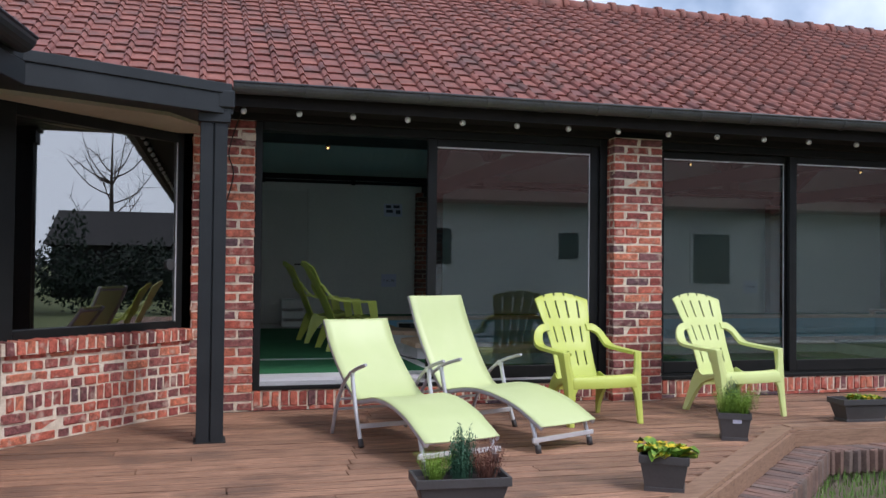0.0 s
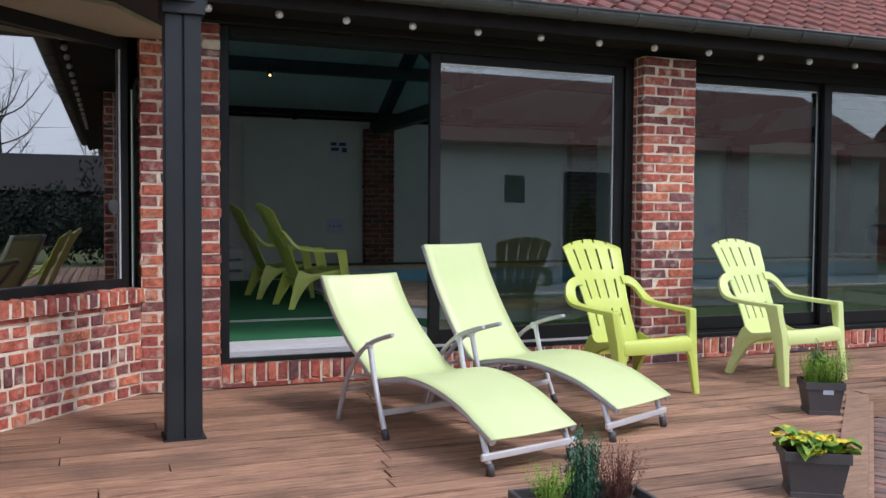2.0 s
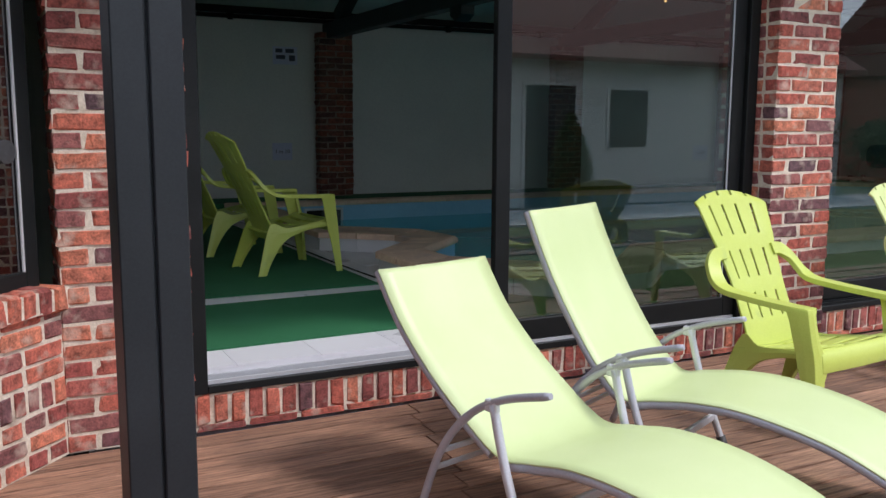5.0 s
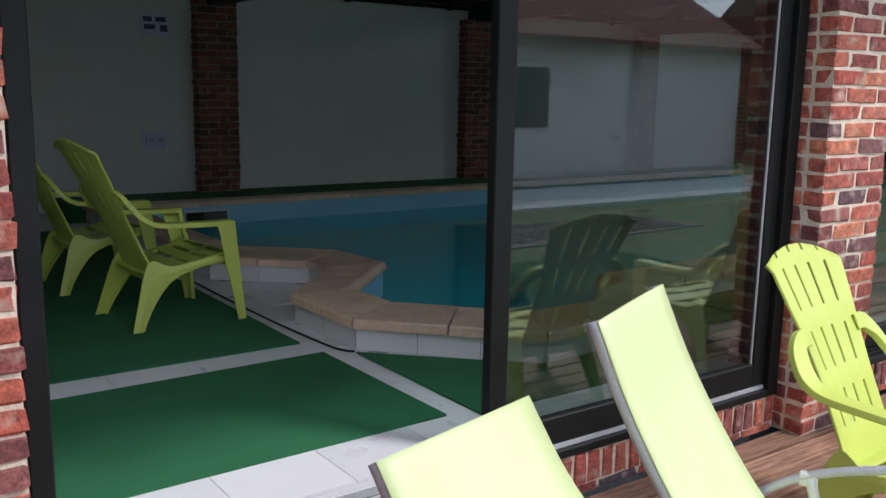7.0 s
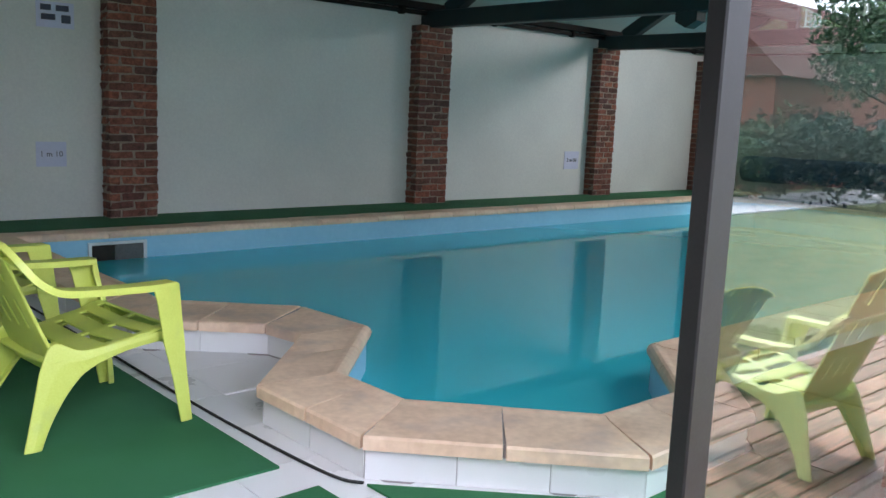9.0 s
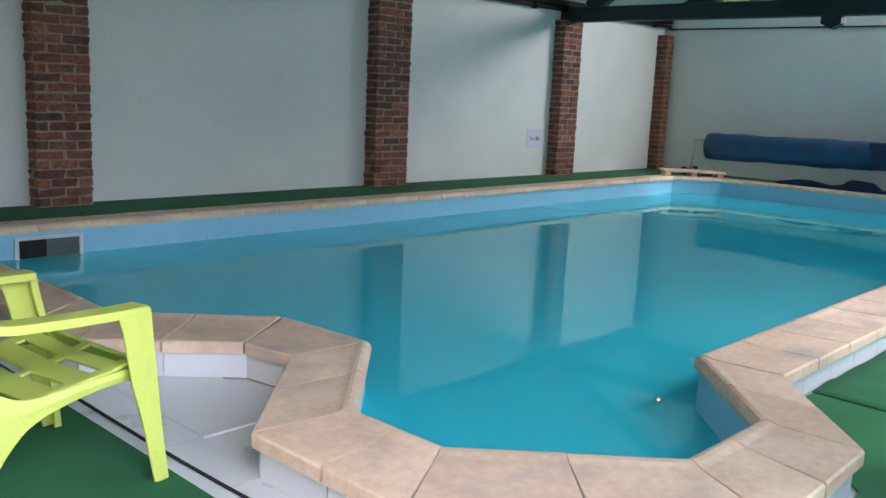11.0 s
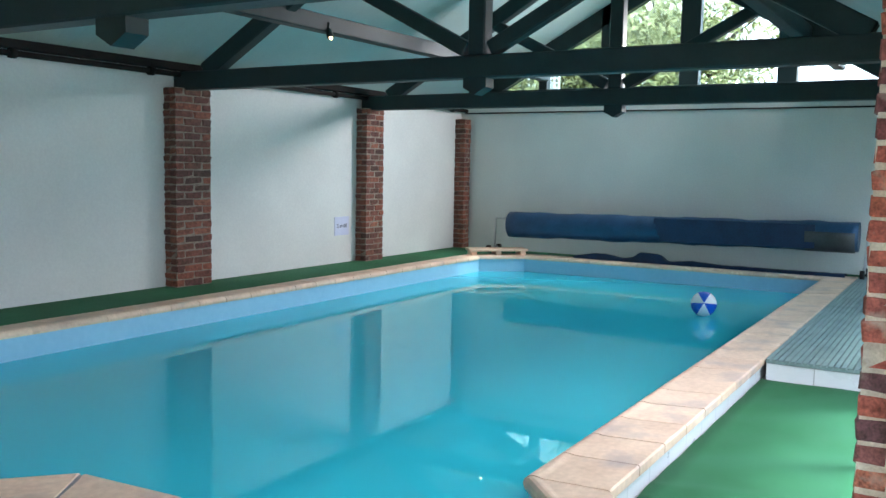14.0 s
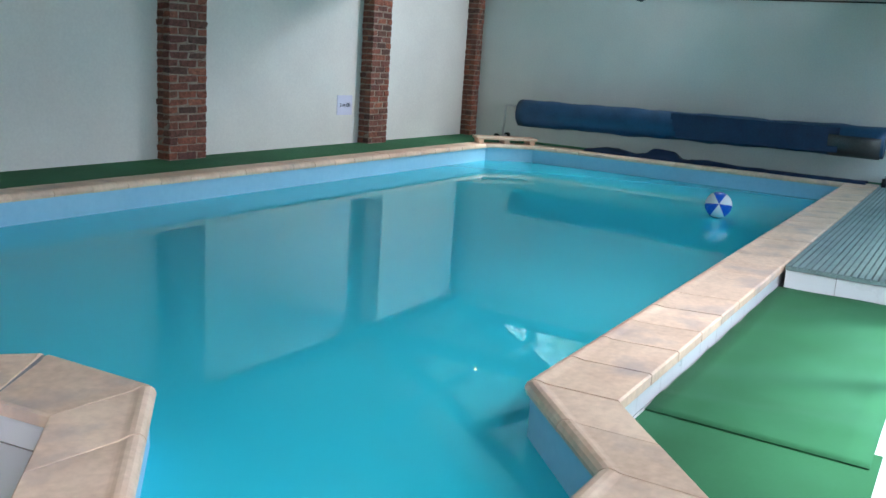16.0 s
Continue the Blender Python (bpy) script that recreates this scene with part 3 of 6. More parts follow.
# ---- sliding windows ----
def sliding_window(name, a, b, split, open_left, label):
    """Black aluminium frame from a to b with one or two glazed leaves meeting at split."""
    z0, z1, w = 0.168, 2.44, 0.05
    win = thing(name, label, "window", kind="structure")
    for nm, x0, x1, za, zb in (("jamb", a, a + 0.06, z0, z1), ("jamb", b - 0.075, b, z0, z1), ("head", a + 0.06, b - 0.075, z1 - 0.07, z1)):
        m = bmesh.new()
        box(m, x0, x1, GLASS_Y - 0.05, GLASS_Y + 0.12, za, zb, bevel=0.004)
        part(nm, m, M_FRAME, win)
    m = bmesh.new()
    box(m, a + 0.06, b - 0.075, GLASS_Y - 0.05, GLASS_Y + (0.036 if open_left else 0.125), z0, z0 + 0.035, bevel=0.003)
    part("track", m, M_FRAME, win)
    for dy in (-0.02, 0.028) if open_left else (-0.02, 0.03, 0.085):
        m = bmesh.new()
        box(m, a + 0.062, b - 0.077, GLASS_Y + dy - 0.006, GLASS_Y + dy + 0.006, z0 + 0.035, z0 + (0.066 if open_left and dy > 0 else 0.052))
        part("rail", m, M_ALU if open_left else M_FRAME, win)
    leaves = [(split, b - 0.075, GLASS_Y)] + ([] if open_left else [(a + 0.06, split + 0.07, GLASS_Y + 0.06)])
    for x0, x1, gy in leaves:
        za, zb = z0 + 0.054, z1 - 0.07
        leaf = thing("leaf", "", "")
        leaf.parent = win
        for nm, p, q, r, s in (("stile", x0, x0 + 0.085, za, zb), ("stile", x1 - 0.085, x1, za, zb), ("bottom_rail", x0 + 0.085, x1 - 0.085, za, za + 0.11), ("top_rail", x0 + 0.085, x1 - 0.085, zb - 0.07, zb)):
            m = bmesh.new()
            box(m, p, q, gy - 0.022, gy + 0.022, r, s, bevel=0.004)
            part(nm, m, M_FRAME, leaf)
        m = bmesh.new()
        box(m, x0 + 0.085, x1 - 0.085, gy - 0.004, gy + 0.004, za + 0.11, zb - 0.07)
        part("pane", m, M_GLASS, leaf, "clear reflecting glass pane")
        for p, q, r, s in ((x0 + 0.086, x1 - 0.086, zb - 0.082, zb - 0.070), (x1 - 0.094, x1 - 0.086, za + 0.11, zb - 0.082)):
            m = bmesh.new()
            box(m, p, q, gy - 0.012, gy - 0.005, r, s)
            part("glazing_bead", m, M_ALU, leaf, "bright aluminium glazing bead")
    return win


sliding_window("window_1", 0.41, 3.65, 1.92, True, "black aluminium sliding door standing open at one half")
sliding_window("window_2", 4.15, 7.10, 5.66, False, "closed black aluminium sliding window")
sliding_window("window_3", 7.62, 10.42, 9.02, False, "closed black aluminium sliding window")
sliding_window("window_4", 10.93, 12.95, 11.95, False, "closed black aluminium sliding window")

# ---- roof ----
SLOPE = math.degrees(math.atan(PITCH))
bm = bmesh.new()
for ya, yb in ((7.13, RIDGE_Y), (RIDGE_Y, 15.6)):
    vs = [bm.verts.new((x, y, roof_z(y) + dz)) for dz in (-0.07, -0.02) for x, y in ((-6.0, ya), (END + 0.4, ya), (END + 0.4, yb), (-6.0, yb))]
    for f in ((3, 2, 1, 0), (4, 5, 6, 7), (0, 1, 5, 4), (1, 2, 6, 5), (2, 3, 7, 6), (3, 0, 4, 7)):
        bm.faces.new([vs[i] for i in f])
roof = solid("roof", bm, M_ROOF_FAR, "pitched roof of worn red interlocking clay tiles", "roof", kind="structure")
TW, TL = 0.20, 0.225


def tile_into(b, m):
    """One interlocking tile: a shallow pan with a roll on one side and a thick lower lip."""
    prof = [(0.0, 0.006), (0.012, 0.0), (0.075, 0.003), (0.145, 0.0), (0.150, 0.026), (0.172, 0.046), (0.194, 0.026), (0.203, 0.002)]
    rows = []
    for v, lift in ((0.0, 0.032), (0.07, 0.027), (TL + 0.02, 0.012)):
        rows.append([b.verts.new(m @ Vector((u - TW / 2, v, h + lift))) for u, h in prof])
    low = [b.verts.new(m @ Vector((u - TW / 2, 0.004, h + 0.018))) for u, h in prof]
    for r0, r1 in zip([low] + rows, rows):
        for i in range(len(prof) - 1):
            b.faces.new((r0[i], r0[i + 1], r1[i + 1], r1[i]))


bm = bmesh.new()
tile_into(bm, Matrix.Identity(4))
TILE = mesh_of("roof_tile", bm, M_TILE)
tile_rng = random.Random(11)
rest = bmesh.new()
n_rows = int(((RIDGE_Y - 6.98) / math.cos(math.radians(SLOPE))) / TL)
for r in range(n_rows + 1):
    s = r * TL
    y = 6.98 + s * math.cos(math.radians(SLOPE))
    if y > RIDGE_Y - 0.02:
        break
    for c in range(int((END + 0.4 + 3.4) / TW)):
        x = -3.4 + (c + 0.5) * TW
        m = pose(x, y, roof_z(y) - 0.02, SLOPE + tile_rng.uniform(-0.8, 0.8), tile_rng.uniform(-0.8, 0.8), tile_rng.uniform(-0.6, 0.6))
        if r < 10 and -1.6 < x < 4.4:
            ob = new("roof_tile", TILE)
            ob.parent = roof
            ob.matrix_basis = m
        else:
            tile_into(rest, m)
M_TILE_REST = surface("clay_roof_tile_far", (0.17, 0.065, 0.052), (0.33, 0.13, 0.10), 4.2, 0.8, 0.5, 12, stain=((0.1, 0.065, 0.06), 4, 0.52, 0.8))
tagged(part("roof_tiles", rest, M_TILE_REST, roof, "joined field of red clay roof tiles"), kind="stuff")
for k in range(int((END + 4) / 0.36)):
    bm = bmesh.new()
    x = -3.5 + k * 0.36
    tube(bm, [(x, RIDGE_Y, RIDGE_Z - 0.02), (x + 0.33, RIDGE_Y, RIDGE_Z - 0.03)], 0.12, 12)
    tube(bm, [(x + 0.30, RIDGE_Y, RIDGE_Z - 0.02), (x + 0.38, RIDGE_Y, RIDGE_Z - 0.02)], 0.142, 12)
    part("ridge_tile", bm, M_TILE, roof)

# gutter along the eaves: half-round zinc with joints and brackets
gutter = thing("gutter", "half-round grey zinc gutter along the tiled eaves", "gutter", kind="structure")


def half_pipe(b, a, c, r):
    a, c = Vector(a), Vector(c)
    d = (c - a).normalized()
    side = d.cross(Vector((0, 0, 1))).normalized()
    rings = []
    for p in (a, c):
        ring = [p + side * math.cos(t) * r - Vector((0, 0, 1)) * math.sin(t) * r for t in (math.pi * k / 10 for k in range(11))]
        ring += [p + side * math.cos(t) * (r - 0.008) - Vector((0, 0, 1)) * math.sin(t) * (r - 0.008) for t in (math.pi * k / 10 for k in range(10, -1, -1))]
        rings.append([b.verts.new(v) for v in ring])
    k = len(rings[0])
    for i in range(k):
        b.faces.new((rings[0][i], rings[0][(i + 1) % k], rings[1][(i + 1) % k], rings[1][i]))
    b.faces.new(rings[0][:11] + rings[0][11:])
    b.faces.new(rings[1][::-1])


bm = bmesh.new()
half_pipe(bm, (0.20, 6.99, 2.625), (END + 0.3, 6.99, 2.635), 0.075)
tube(bm, [(0.20, 6.915, 2.63), (END + 0.3, 6.915, 2.64)], 0.011, 8)
part("channel", bm, M_ZINC, gutter)
x = 0.75
while x < 13.5:
    bm = bmesh.new()
    half_pipe(bm, (x, 6.99, 2.627), (x + 0.03, 6.99, 2.627), 0.081)
    part("joint", bm, M_ZINC, gutter)
    x += 0.5

# string of bulbs under the eaves
bulb_string = thing("bulb_string", "string of white round bulbs hung under the eaves", "string lights")
bm = bmesh.new()
tube(bm, [(0.2, 7.17, 2.49), (13.0, 7.17, 2.49)], 0.006, 6)
part("cable", bm, M_RUBBER, bulb_string)
bm = bmesh.new()
bmesh.ops.create_uvsphere(bm, u_segments=14, v_segments=10, radius=0.026)
for f in bm.faces:
    f.smooth = True
BULB = mesh_of("bulb", bm, M_BULB)
bm = bmesh.new()
tube(bm, [(0, 0, 0), (0, 0, 0.04)], 0.014, 8)
SOCKET = mesh_of("socket", bm, M_RUBBER)
for x in [0.29, 0.73, 1.17, 1.63, 2.11, 2.6, 3.08, 3.56, 4.06, 4.56, 5.06, 5.55, 6.09, 6.6, 7.1, 7.6, 8.1]:
    for nm, me, z in (("bulb", BULB, 2.45), ("socket", SOCKET, 2.465)):
        o = new(nm, me)
        o.parent = bulb_string
        o.location = (x, 7.17, z)

wire = bmesh.new()
tube(wire, smooth_line([(0.29, 7.17, 2.47), (0.24, 7.46, 2.36), (0.19, 7.54, 2.15), (0.23, 7.545, 1.98), (0.17, 7.545, 1.72)], 6), 0.005, 6)
solid("loose_wire", wire, M_RUBBER, "loose black wire hanging down the brick pier", "wire")

# ---- porch and slanting window wall of the house ----
post = thing("porch_post", "anthracite painted square metal porch post", "post")
bm = bmesh.new()
for x0, x1 in ((-0.035, 0.052), (0.060, 0.147)):
    box(bm, x0, x1, 6.24, 6.42, 0.0, 2.20, bevel=0.004)
box(bm, 0.05, 0.062, 6.26, 6.40, 0.0, 2.20)
part("shaft", bm, M_ANTHRACITE, post)
bm = bmesh.new()
box(bm, -0.05, 0.165, 6.22, 6.44, 2.20, 2.30, bevel=0.005)
box(bm, -0.065, 0.19, 6.20, 6.46, 2.30, 2.42, bevel=0.008)
part("capital", bm, M_ANTHRACITE, post)
bm = bmesh.new()
box(bm, -0.05, 0.165, 6.228, 6.44, 0.0, 0.010)
part("base_plate", bm, M_RUBBER, post)
bm = bmesh.new()
PORCH = [(0.16, 6.26), (-1.06, 5.60), (-1.35, 4.2), (-1.5, 2.6), (-6.0, 2.6), (-6.0, 7.8), (0.16, 7.5)]
prism(bm, PORCH, 2.33, 2.44)
solid("porch_roof", bm, M_ANTHRACITE, "dark flat porch roof with deep fascia", "porch roof", kind="structure")
bm = bmesh.new()
prism(bm, [(x - 0.42, y + 0.42) if y < 7.0 else (x, y) for x, y in PORCH], 2.30, 2.328)
solid("porch_soffit", bm, M_CREAM, "cream painted porch soffit", "soffit", kind="structure")
fascia = thing("porch_fascia", "anthracite fascia boards round the porch roof", "fascia", kind="structure")
for (ax, ay), (bx, by) in zip(PORCH[:4], PORCH[1:4]):
    for off, z0, z1 in ((0.0, 2.40, 2.47), (0.02, 2.26, 2.40)):
        bm = bmesh.new()
        bar(bm, (ax + off * 0.4, ay + off, (z0 + z1) / 2), (bx + off * 0.4, by + off, (z0 + z1) / 2), 0.06, z1 - z0, bevel=0.004)
        part("fascia_board", bm, M_ANTHRACITE, fascia)
bm = bmesh.new()
half_pipe(bm, (-1.02, 5.45, 2.50), (-1.42, 2.6, 2.50), 0.085)
tube(bm, [(-0.94, 5.45, 2.505), (-1.34, 2.6, 2.505)], 0.012, 8)
solid("porch_gutter", bm, M_ANTHRACITE, "dark half-round gutter of the house wing", "gutter", kind="structure")

# low brick wall under the slanting window, from the house corner to the pier
WA, WB = Vector((-0.09, 7.56)), Vector((-1.26, 6.31))
wdir = (WB - WA).normalized()
wang = math.degrees(math.atan2(wdir.y, wdir.x))
wlen = (WB - WA).length
wm = pose(WA.x, WA.y, 0, 0, 0, wang)            # local x along the wall; the deck side is local +y
bm = bmesh.new()
box(bm, 0.0, wlen, -0.22, -0.006, 0.0, 0.60)
bmesh.ops.transform(bm, matrix=wm, verts=bm.verts)
low_wall = solid("wall_low", bm, M_MORTAR, "low red brick wall under the porch window", "wall", kind="structure")
heights = [0.075] * 3 + [0.115] + [0.075] * 3 + [0.072]
z = 0.0
for c, h in enumerate(heights):
    upright = h > 0.1
    x = 0.0
    k = 0
    while x < wlen - 0.02:
        ln = 0.073 if upright else brick_rng.choice((0.225, 0.115, 0.225) if c % 2 else (0.115, 0.12, 0.225))
        ln = min(ln, wlen - x)
        if ln > 0.04:
            p = wm @ Vector((x + ln / 2, -0.05 + brick_rng.uniform(-0.004, 0.004), z + h / 2))
            brick(low_wall, p, (ln - 0.014, 0.1, h - 0.015), wang)
        x += ln
        k += 1
    z += h
n = int(wlen / 0.079)
bm = bmesh.new()
box(bm, -0.02, wlen + 0.02, -0.25, 0.022, 0.605, 0.69)
bmesh.ops.transform(bm, matrix=wm, verts=bm.verts)
sill_bay = solid("sill_bay", bm, M_MORTAR, "projecting brick rowlock sill of the porch window", "sill", kind="structure")
for k in range(n):
    p = wm @ Vector(((k + 0.5) * wlen / n, -0.10, 0.65))
    brick(sill_bay, p, (wlen / n - 0.013, 0.26, 0.10), wang)
# the house front carries on towards the garden
bm = bmesh.new()
box(bm, -1.52, WB.x - 0.004, 2.7, WB.y - 0.02, 0.0, 0.69)
box(bm, -1.52, WB.x - 0.03, 2.7, 4.4, 0.69, 2.33)
solid("wall_house", bm, M_HOUSE_BRICK, "red brick wall of the house wing", "wall", kind="structure")
side_win = thing("window_7", "dark-framed window of the house wing", "window", kind="structure")
m = bmesh.new()
box(m, -1.36, -1.352, 4.5, WB.y - 0.09, 0.76, 2.24)
part("pane", m, M_GLASS_BAY, side_win, "dark reflecting glass pane")
for y0, y1, z0, z1 in ((4.4, 4.5, 0.69, 2.30), (WB.y - 0.09, WB.y - 0.04, 0.69, 2.30), (4.5, WB.y - 0.09, 0.69, 0.76), (4.5, WB.y - 0.09, 2.24, 2.30)):
    m = bmesh.new()
    box(m, -1.39, -1.32, y0, y1, z0, z1, bevel=0.004)
    part("frame", m, M_FRAME, side_win)
bay = thing("window_5", "large dark-framed picture window on a brick sill", "window", kind="structure", at=wm)
for nm, x0, x1, z0, z1 in (("jamb", 0.03, 0.10, 0.69, 2.30), ("mullion", wlen - 0.13, wlen + 0.02, 0.69, 2.30), ("bottom_rail", 0.10, wlen - 0.13, 0.69, 0.76), ("top_rail", 0.10, wlen - 0.13, 2.22, 2.30)):
    m = bmesh.new()
    box(m, x0, x1, -0.17, -0.075, z0, z1, bevel=0.005)
    part(nm, m, M_FRAME, bay)
m = bmesh.new()
box(m, 0.09, wlen - 0.12, -0.128, -0.12, 0.75, 2.23)
mid = (wlen - 0.03) / 2                          # pane turned a few degrees in its frame so that it mirrors more sky
bmesh.ops.transform(m, matrix=pose(mid, -0.124, 0, 0, 0, -2.3) @ pose(-mid, 0.124, 0), verts=m.verts)
part("pane", m, M_GLASS_BAY, bay, "dark reflecting glass pane")
m = bmesh.new()
box(m, 0.102, 0.112, -0.085, -0.077, 0.76, 2.22)
part("glazing_bead", m, M_ALU, bay)
bm = bmesh.new()
tube(bm, [(0.16, -0.094, 1.22), (0.16, -0.078, 1.22)], 0.045, 16)
bmesh.ops.transform(bm, matrix=wm, verts=bm.verts)
solid("window_vent", bm, M_ZINC, "small grey round vent disc on the window pane", "vent")
# added walls behind the slanting window; the unlit room's shade is their colour
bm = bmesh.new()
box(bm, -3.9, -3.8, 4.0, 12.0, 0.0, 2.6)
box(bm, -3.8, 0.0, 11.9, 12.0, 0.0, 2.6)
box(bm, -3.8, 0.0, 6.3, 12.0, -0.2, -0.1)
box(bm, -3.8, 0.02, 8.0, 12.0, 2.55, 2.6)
solid("wall_room", bm, M_BLACK_WOOD_AND_SHADE, "near-black walls behind the window, coloured as an unlit room", "wall", kind="structure")
# ---- pool ----
P_IN = [(4.06, 9.14), (3.52, 8.62), (3.02, 8.63), (2.51, 9.18), (2.50, 9.60), (3.08, 10.18), (3.04, 10.73), (2.48, 11.25), (2.46, 13.82), (12.15, 13.82), (12.62, 13.30), (12.70, 9.14)]
P_OUT = [(4.09, 8.79), (3.53, 8.29), (2.82, 8.27), (2.15, 8.97), (2.14, 9.65), (2.71, 10.22), (2.67, 10.48), (2.16, 10.93), (2.12, 14.08), (12.30, 14.08), (12.92, 13.42), (13.02, 8.79)]


def inset(loop, other, d):
    """The loop pulled by d towards the other."""
    return [tuple(Vector(a).lerp(Vector(b), d / (Vector(a) - Vector(b)).length)) for a, b in zip(loop, other)]


bm = bmesh.new()
lo, hi = [bm.verts.new((x, y, -1.15)) for x, y in P_IN], [bm.verts.new((x, y, COPE - 0.05)) for x, y in P_IN]
k = len(P_IN)
for i in range(k):
    bm.faces.new((lo[i], lo[(i + 1) % k], hi[(i + 1) % k], hi[i]))
bm.faces.new(lo)
solid("pool_basin", bm, M_LINER, "light blue lined swimming pool basin", "pool", kind="structure")
bm = bmesh.new()
bm.faces.new([bm.verts.new((x, y, WATER)) for x, y in P_IN])
water = solid("water", bm, M_WATER, "still turquoise pool water", "water", kind="structure")
water.visible_shadow = False
surround = thing("pool_surround", "raised pool edge of sand coloured coping stones on white tiles", "pool edge", kind="structure")
wall_out = inset(P_OUT, P_IN, 0.035)
bm = bmesh.new()
for i in range(k):
    j = (i + 1) % k
    quad = [wall_out[i], wall_out[j], P_IN[j], P_IN[i]]
    vs = [bm.verts.new((x, y, z)) for z in (0.0, COPE - 0.007) for x, y in quad]
    for f in ((4, 5, 6, 7), (0, 1, 5, 4)):
        bm.faces.new([vs[q] for q in f])
part("core", bm, M_GROUT, surround)
cope_rng = random.Random(21)
for i in range(k):
    j = (i + 1) % k
    a0, a1, b0, b1 = Vector(P_OUT[i]), Vector(P_OUT[j]), Vector(P_IN[i]), Vector(P_IN[j])
    length = ((a1 - a0).length + (b1 - b0).length) / 2
    n = max(1, round(length / 0.36))
    for s in range(n):
        t0, t1 = s / n + 0.0055 / length, (s + 1) / n - 0.0055 / length
        q = [a0.lerp(a1, t0), a0.lerp(a1, t1), b0.lerp(b1, t1), b0.lerp(b1, t0)]
        over = (q[3] - q[0]).normalized() * 0.03
        q[2], q[3] = q[2] + over, q[3] + over
        b = bmesh.new()
        dz = cope_rng.uniform(-0.0015, 0.0015)
        # cross-section from the outer lip to the rounded nose over the water
        sec = [(0.0, -0.05), (0.0, -0.008), (0.02, 0.0), (0.76, 0.0), (0.80, 0.002), (0.84, 0.006), (0.89, 0.007), (0.94, 0.001), (0.98, -0.013), (1.0, -0.032), (0.985, -0.052)]
        ra = [b.verts.new((*q[0].lerp(q[3], u), COPE + h + dz)) for u, h in sec]
        rb = [b.verts.new((*q[1].lerp(q[2], u), COPE + h + dz)) for u, h in sec]
        m = len(sec)
        for e in range(m):
            b.faces.new((ra[e], ra[(e + 1) % m], rb[(e + 1) % m], rb[e]))
        b.faces.new(ra)
        b.faces.new(rb[::-1])
        part("coping_stone", b, M_COPING, surround)
    if i in (8, 9, 10):
        continue
    w0, w1 = Vector(wall_out[i]), Vector(wall_out[j])
    ln = (w1 - w0).length
    n = max(1, round(ln / 0.31))
    nrm = (a0 - b0).normalized() * 0.006
    for s in range(n):
        t0, t1 = s / n + 0.002 / ln, (s + 1) / n - 0.002 / ln
        p, q = w0.lerp(w1, t0), w0.lerp(w1, t1)
        b = bmesh.new()
        vs = [b.verts.new((*(c + o), z)) for z in (FLOOR + 0.002, COPE - 0.054) for c, o in ((p, nrm), (q, nrm), (q, -nrm), (p, -nrm))]
        for f in ((3, 2, 1, 0), (4, 5, 6, 7), (0, 1, 5, 4), (1, 2, 6, 5), (2, 3, 7, 6), (3, 0, 4, 7)):
            b.faces.new([vs[e] for e in f])
        part("wall_tile", b, M_WHITE_TILE, surround)

skimmer = thing("skimmer", "white framed skimmer opening in the pool wall", "skimmer")
for x0, x1, z0, z1 in ((3.0, 3.03, 0.12, 0.345), (3.46, 3.49, 0.12, 0.345), (3.03, 3.46, 0.32, 0.345)):
    bm = bmesh.new()
    box(bm, x0, x1, 13.80, 13.818, z0, z1, bevel=0.003)
    part("frame", bm, M_ALU, skimmer)
# flat panel, no hole: the opening's shade is painted near black
bm = bmesh.new()
box(bm, 3.03, 3.22, 13.812, 13.8185, 0.12, 0.32)
part("opening", bm, M_GAP_SHADE, skimmer)
bm = bmesh.new()
box(bm, 3.22, 3.46, 13.806, 13.8185, 0.12, 0.32)
part("flap", bm, M_ZINC, skimmer, "grey skimmer flap")
for x in (3.015, 3.12, 3.24, 3.36, 3.475):
    bm = bmesh.new()
    tube(bm, [(x, 13.80, 0.333), (x, 13.795, 0.333)], 0.006, 8)
    part("screw", bm, M_ALU, skimmer)

# ---- hall floor: tiles where bare, green turf elsewhere ----
bm = bmesh.new()
edges = []
for loop in ([(LEFT, 7.66), (3.6, 7.66), (3.6, 7.76), (END, 7.76), (END, BACK), (LEFT, BACK)], [tuple(Vector(p).lerp(Vector(q), 0.3)) for p, q in zip(P_OUT, P_IN)]):
    vs = [bm.verts.new((x, y, FLOOR - 0.008)) for x, y in loop]
    edges += [bm.edges.new((vs[i], vs[(i + 1) % len(vs)])) for i in range(len(vs))]
bmesh.ops.triangle_fill(bm, edges=edges, use_beauty=True)
floor = solid("floor", bm, M_WHITE_TILE, "white tiled pool hall floor with green turf mats", "floor", kind="structure")
bm = bmesh.new()
box(bm, LEFT, 3.6, 7.662, 7.72, -0.1, FLOOR - 0.010)
box(bm, 3.6, END, 7.762, 7.82, -0.1, FLOOR - 0.010)
solid("floor_edge", bm, M_WHITE_TILE, "edge of the hall floor at the threshold", "floor", kind="structure")
bm = bmesh.new()
box(bm, -0.5, 0.5, -0.5, 0.5, -0.5, 0.5)
bmesh.ops.bevel(bm, geom=[e for e in bm.edges if e.verts[0].co.z > 0 and e.verts[1].co.z > 0], offset=0.008, segments=1, affect="EDGES")
FTILE = mesh_of("floor_tile", bm, M_WHITE_TILE)


def inside(p, poly):
    hit = False
    for (x0, y0), (x1, y1) in zip(poly, poly[1:] + poly[:1]):
        if (y0 > p[1]) != (y1 > p[1]) and p[0] < (x1 - x0) * (p[1] - y0) / (y1 - y0) + x0:
            hit = not hit
    return hit


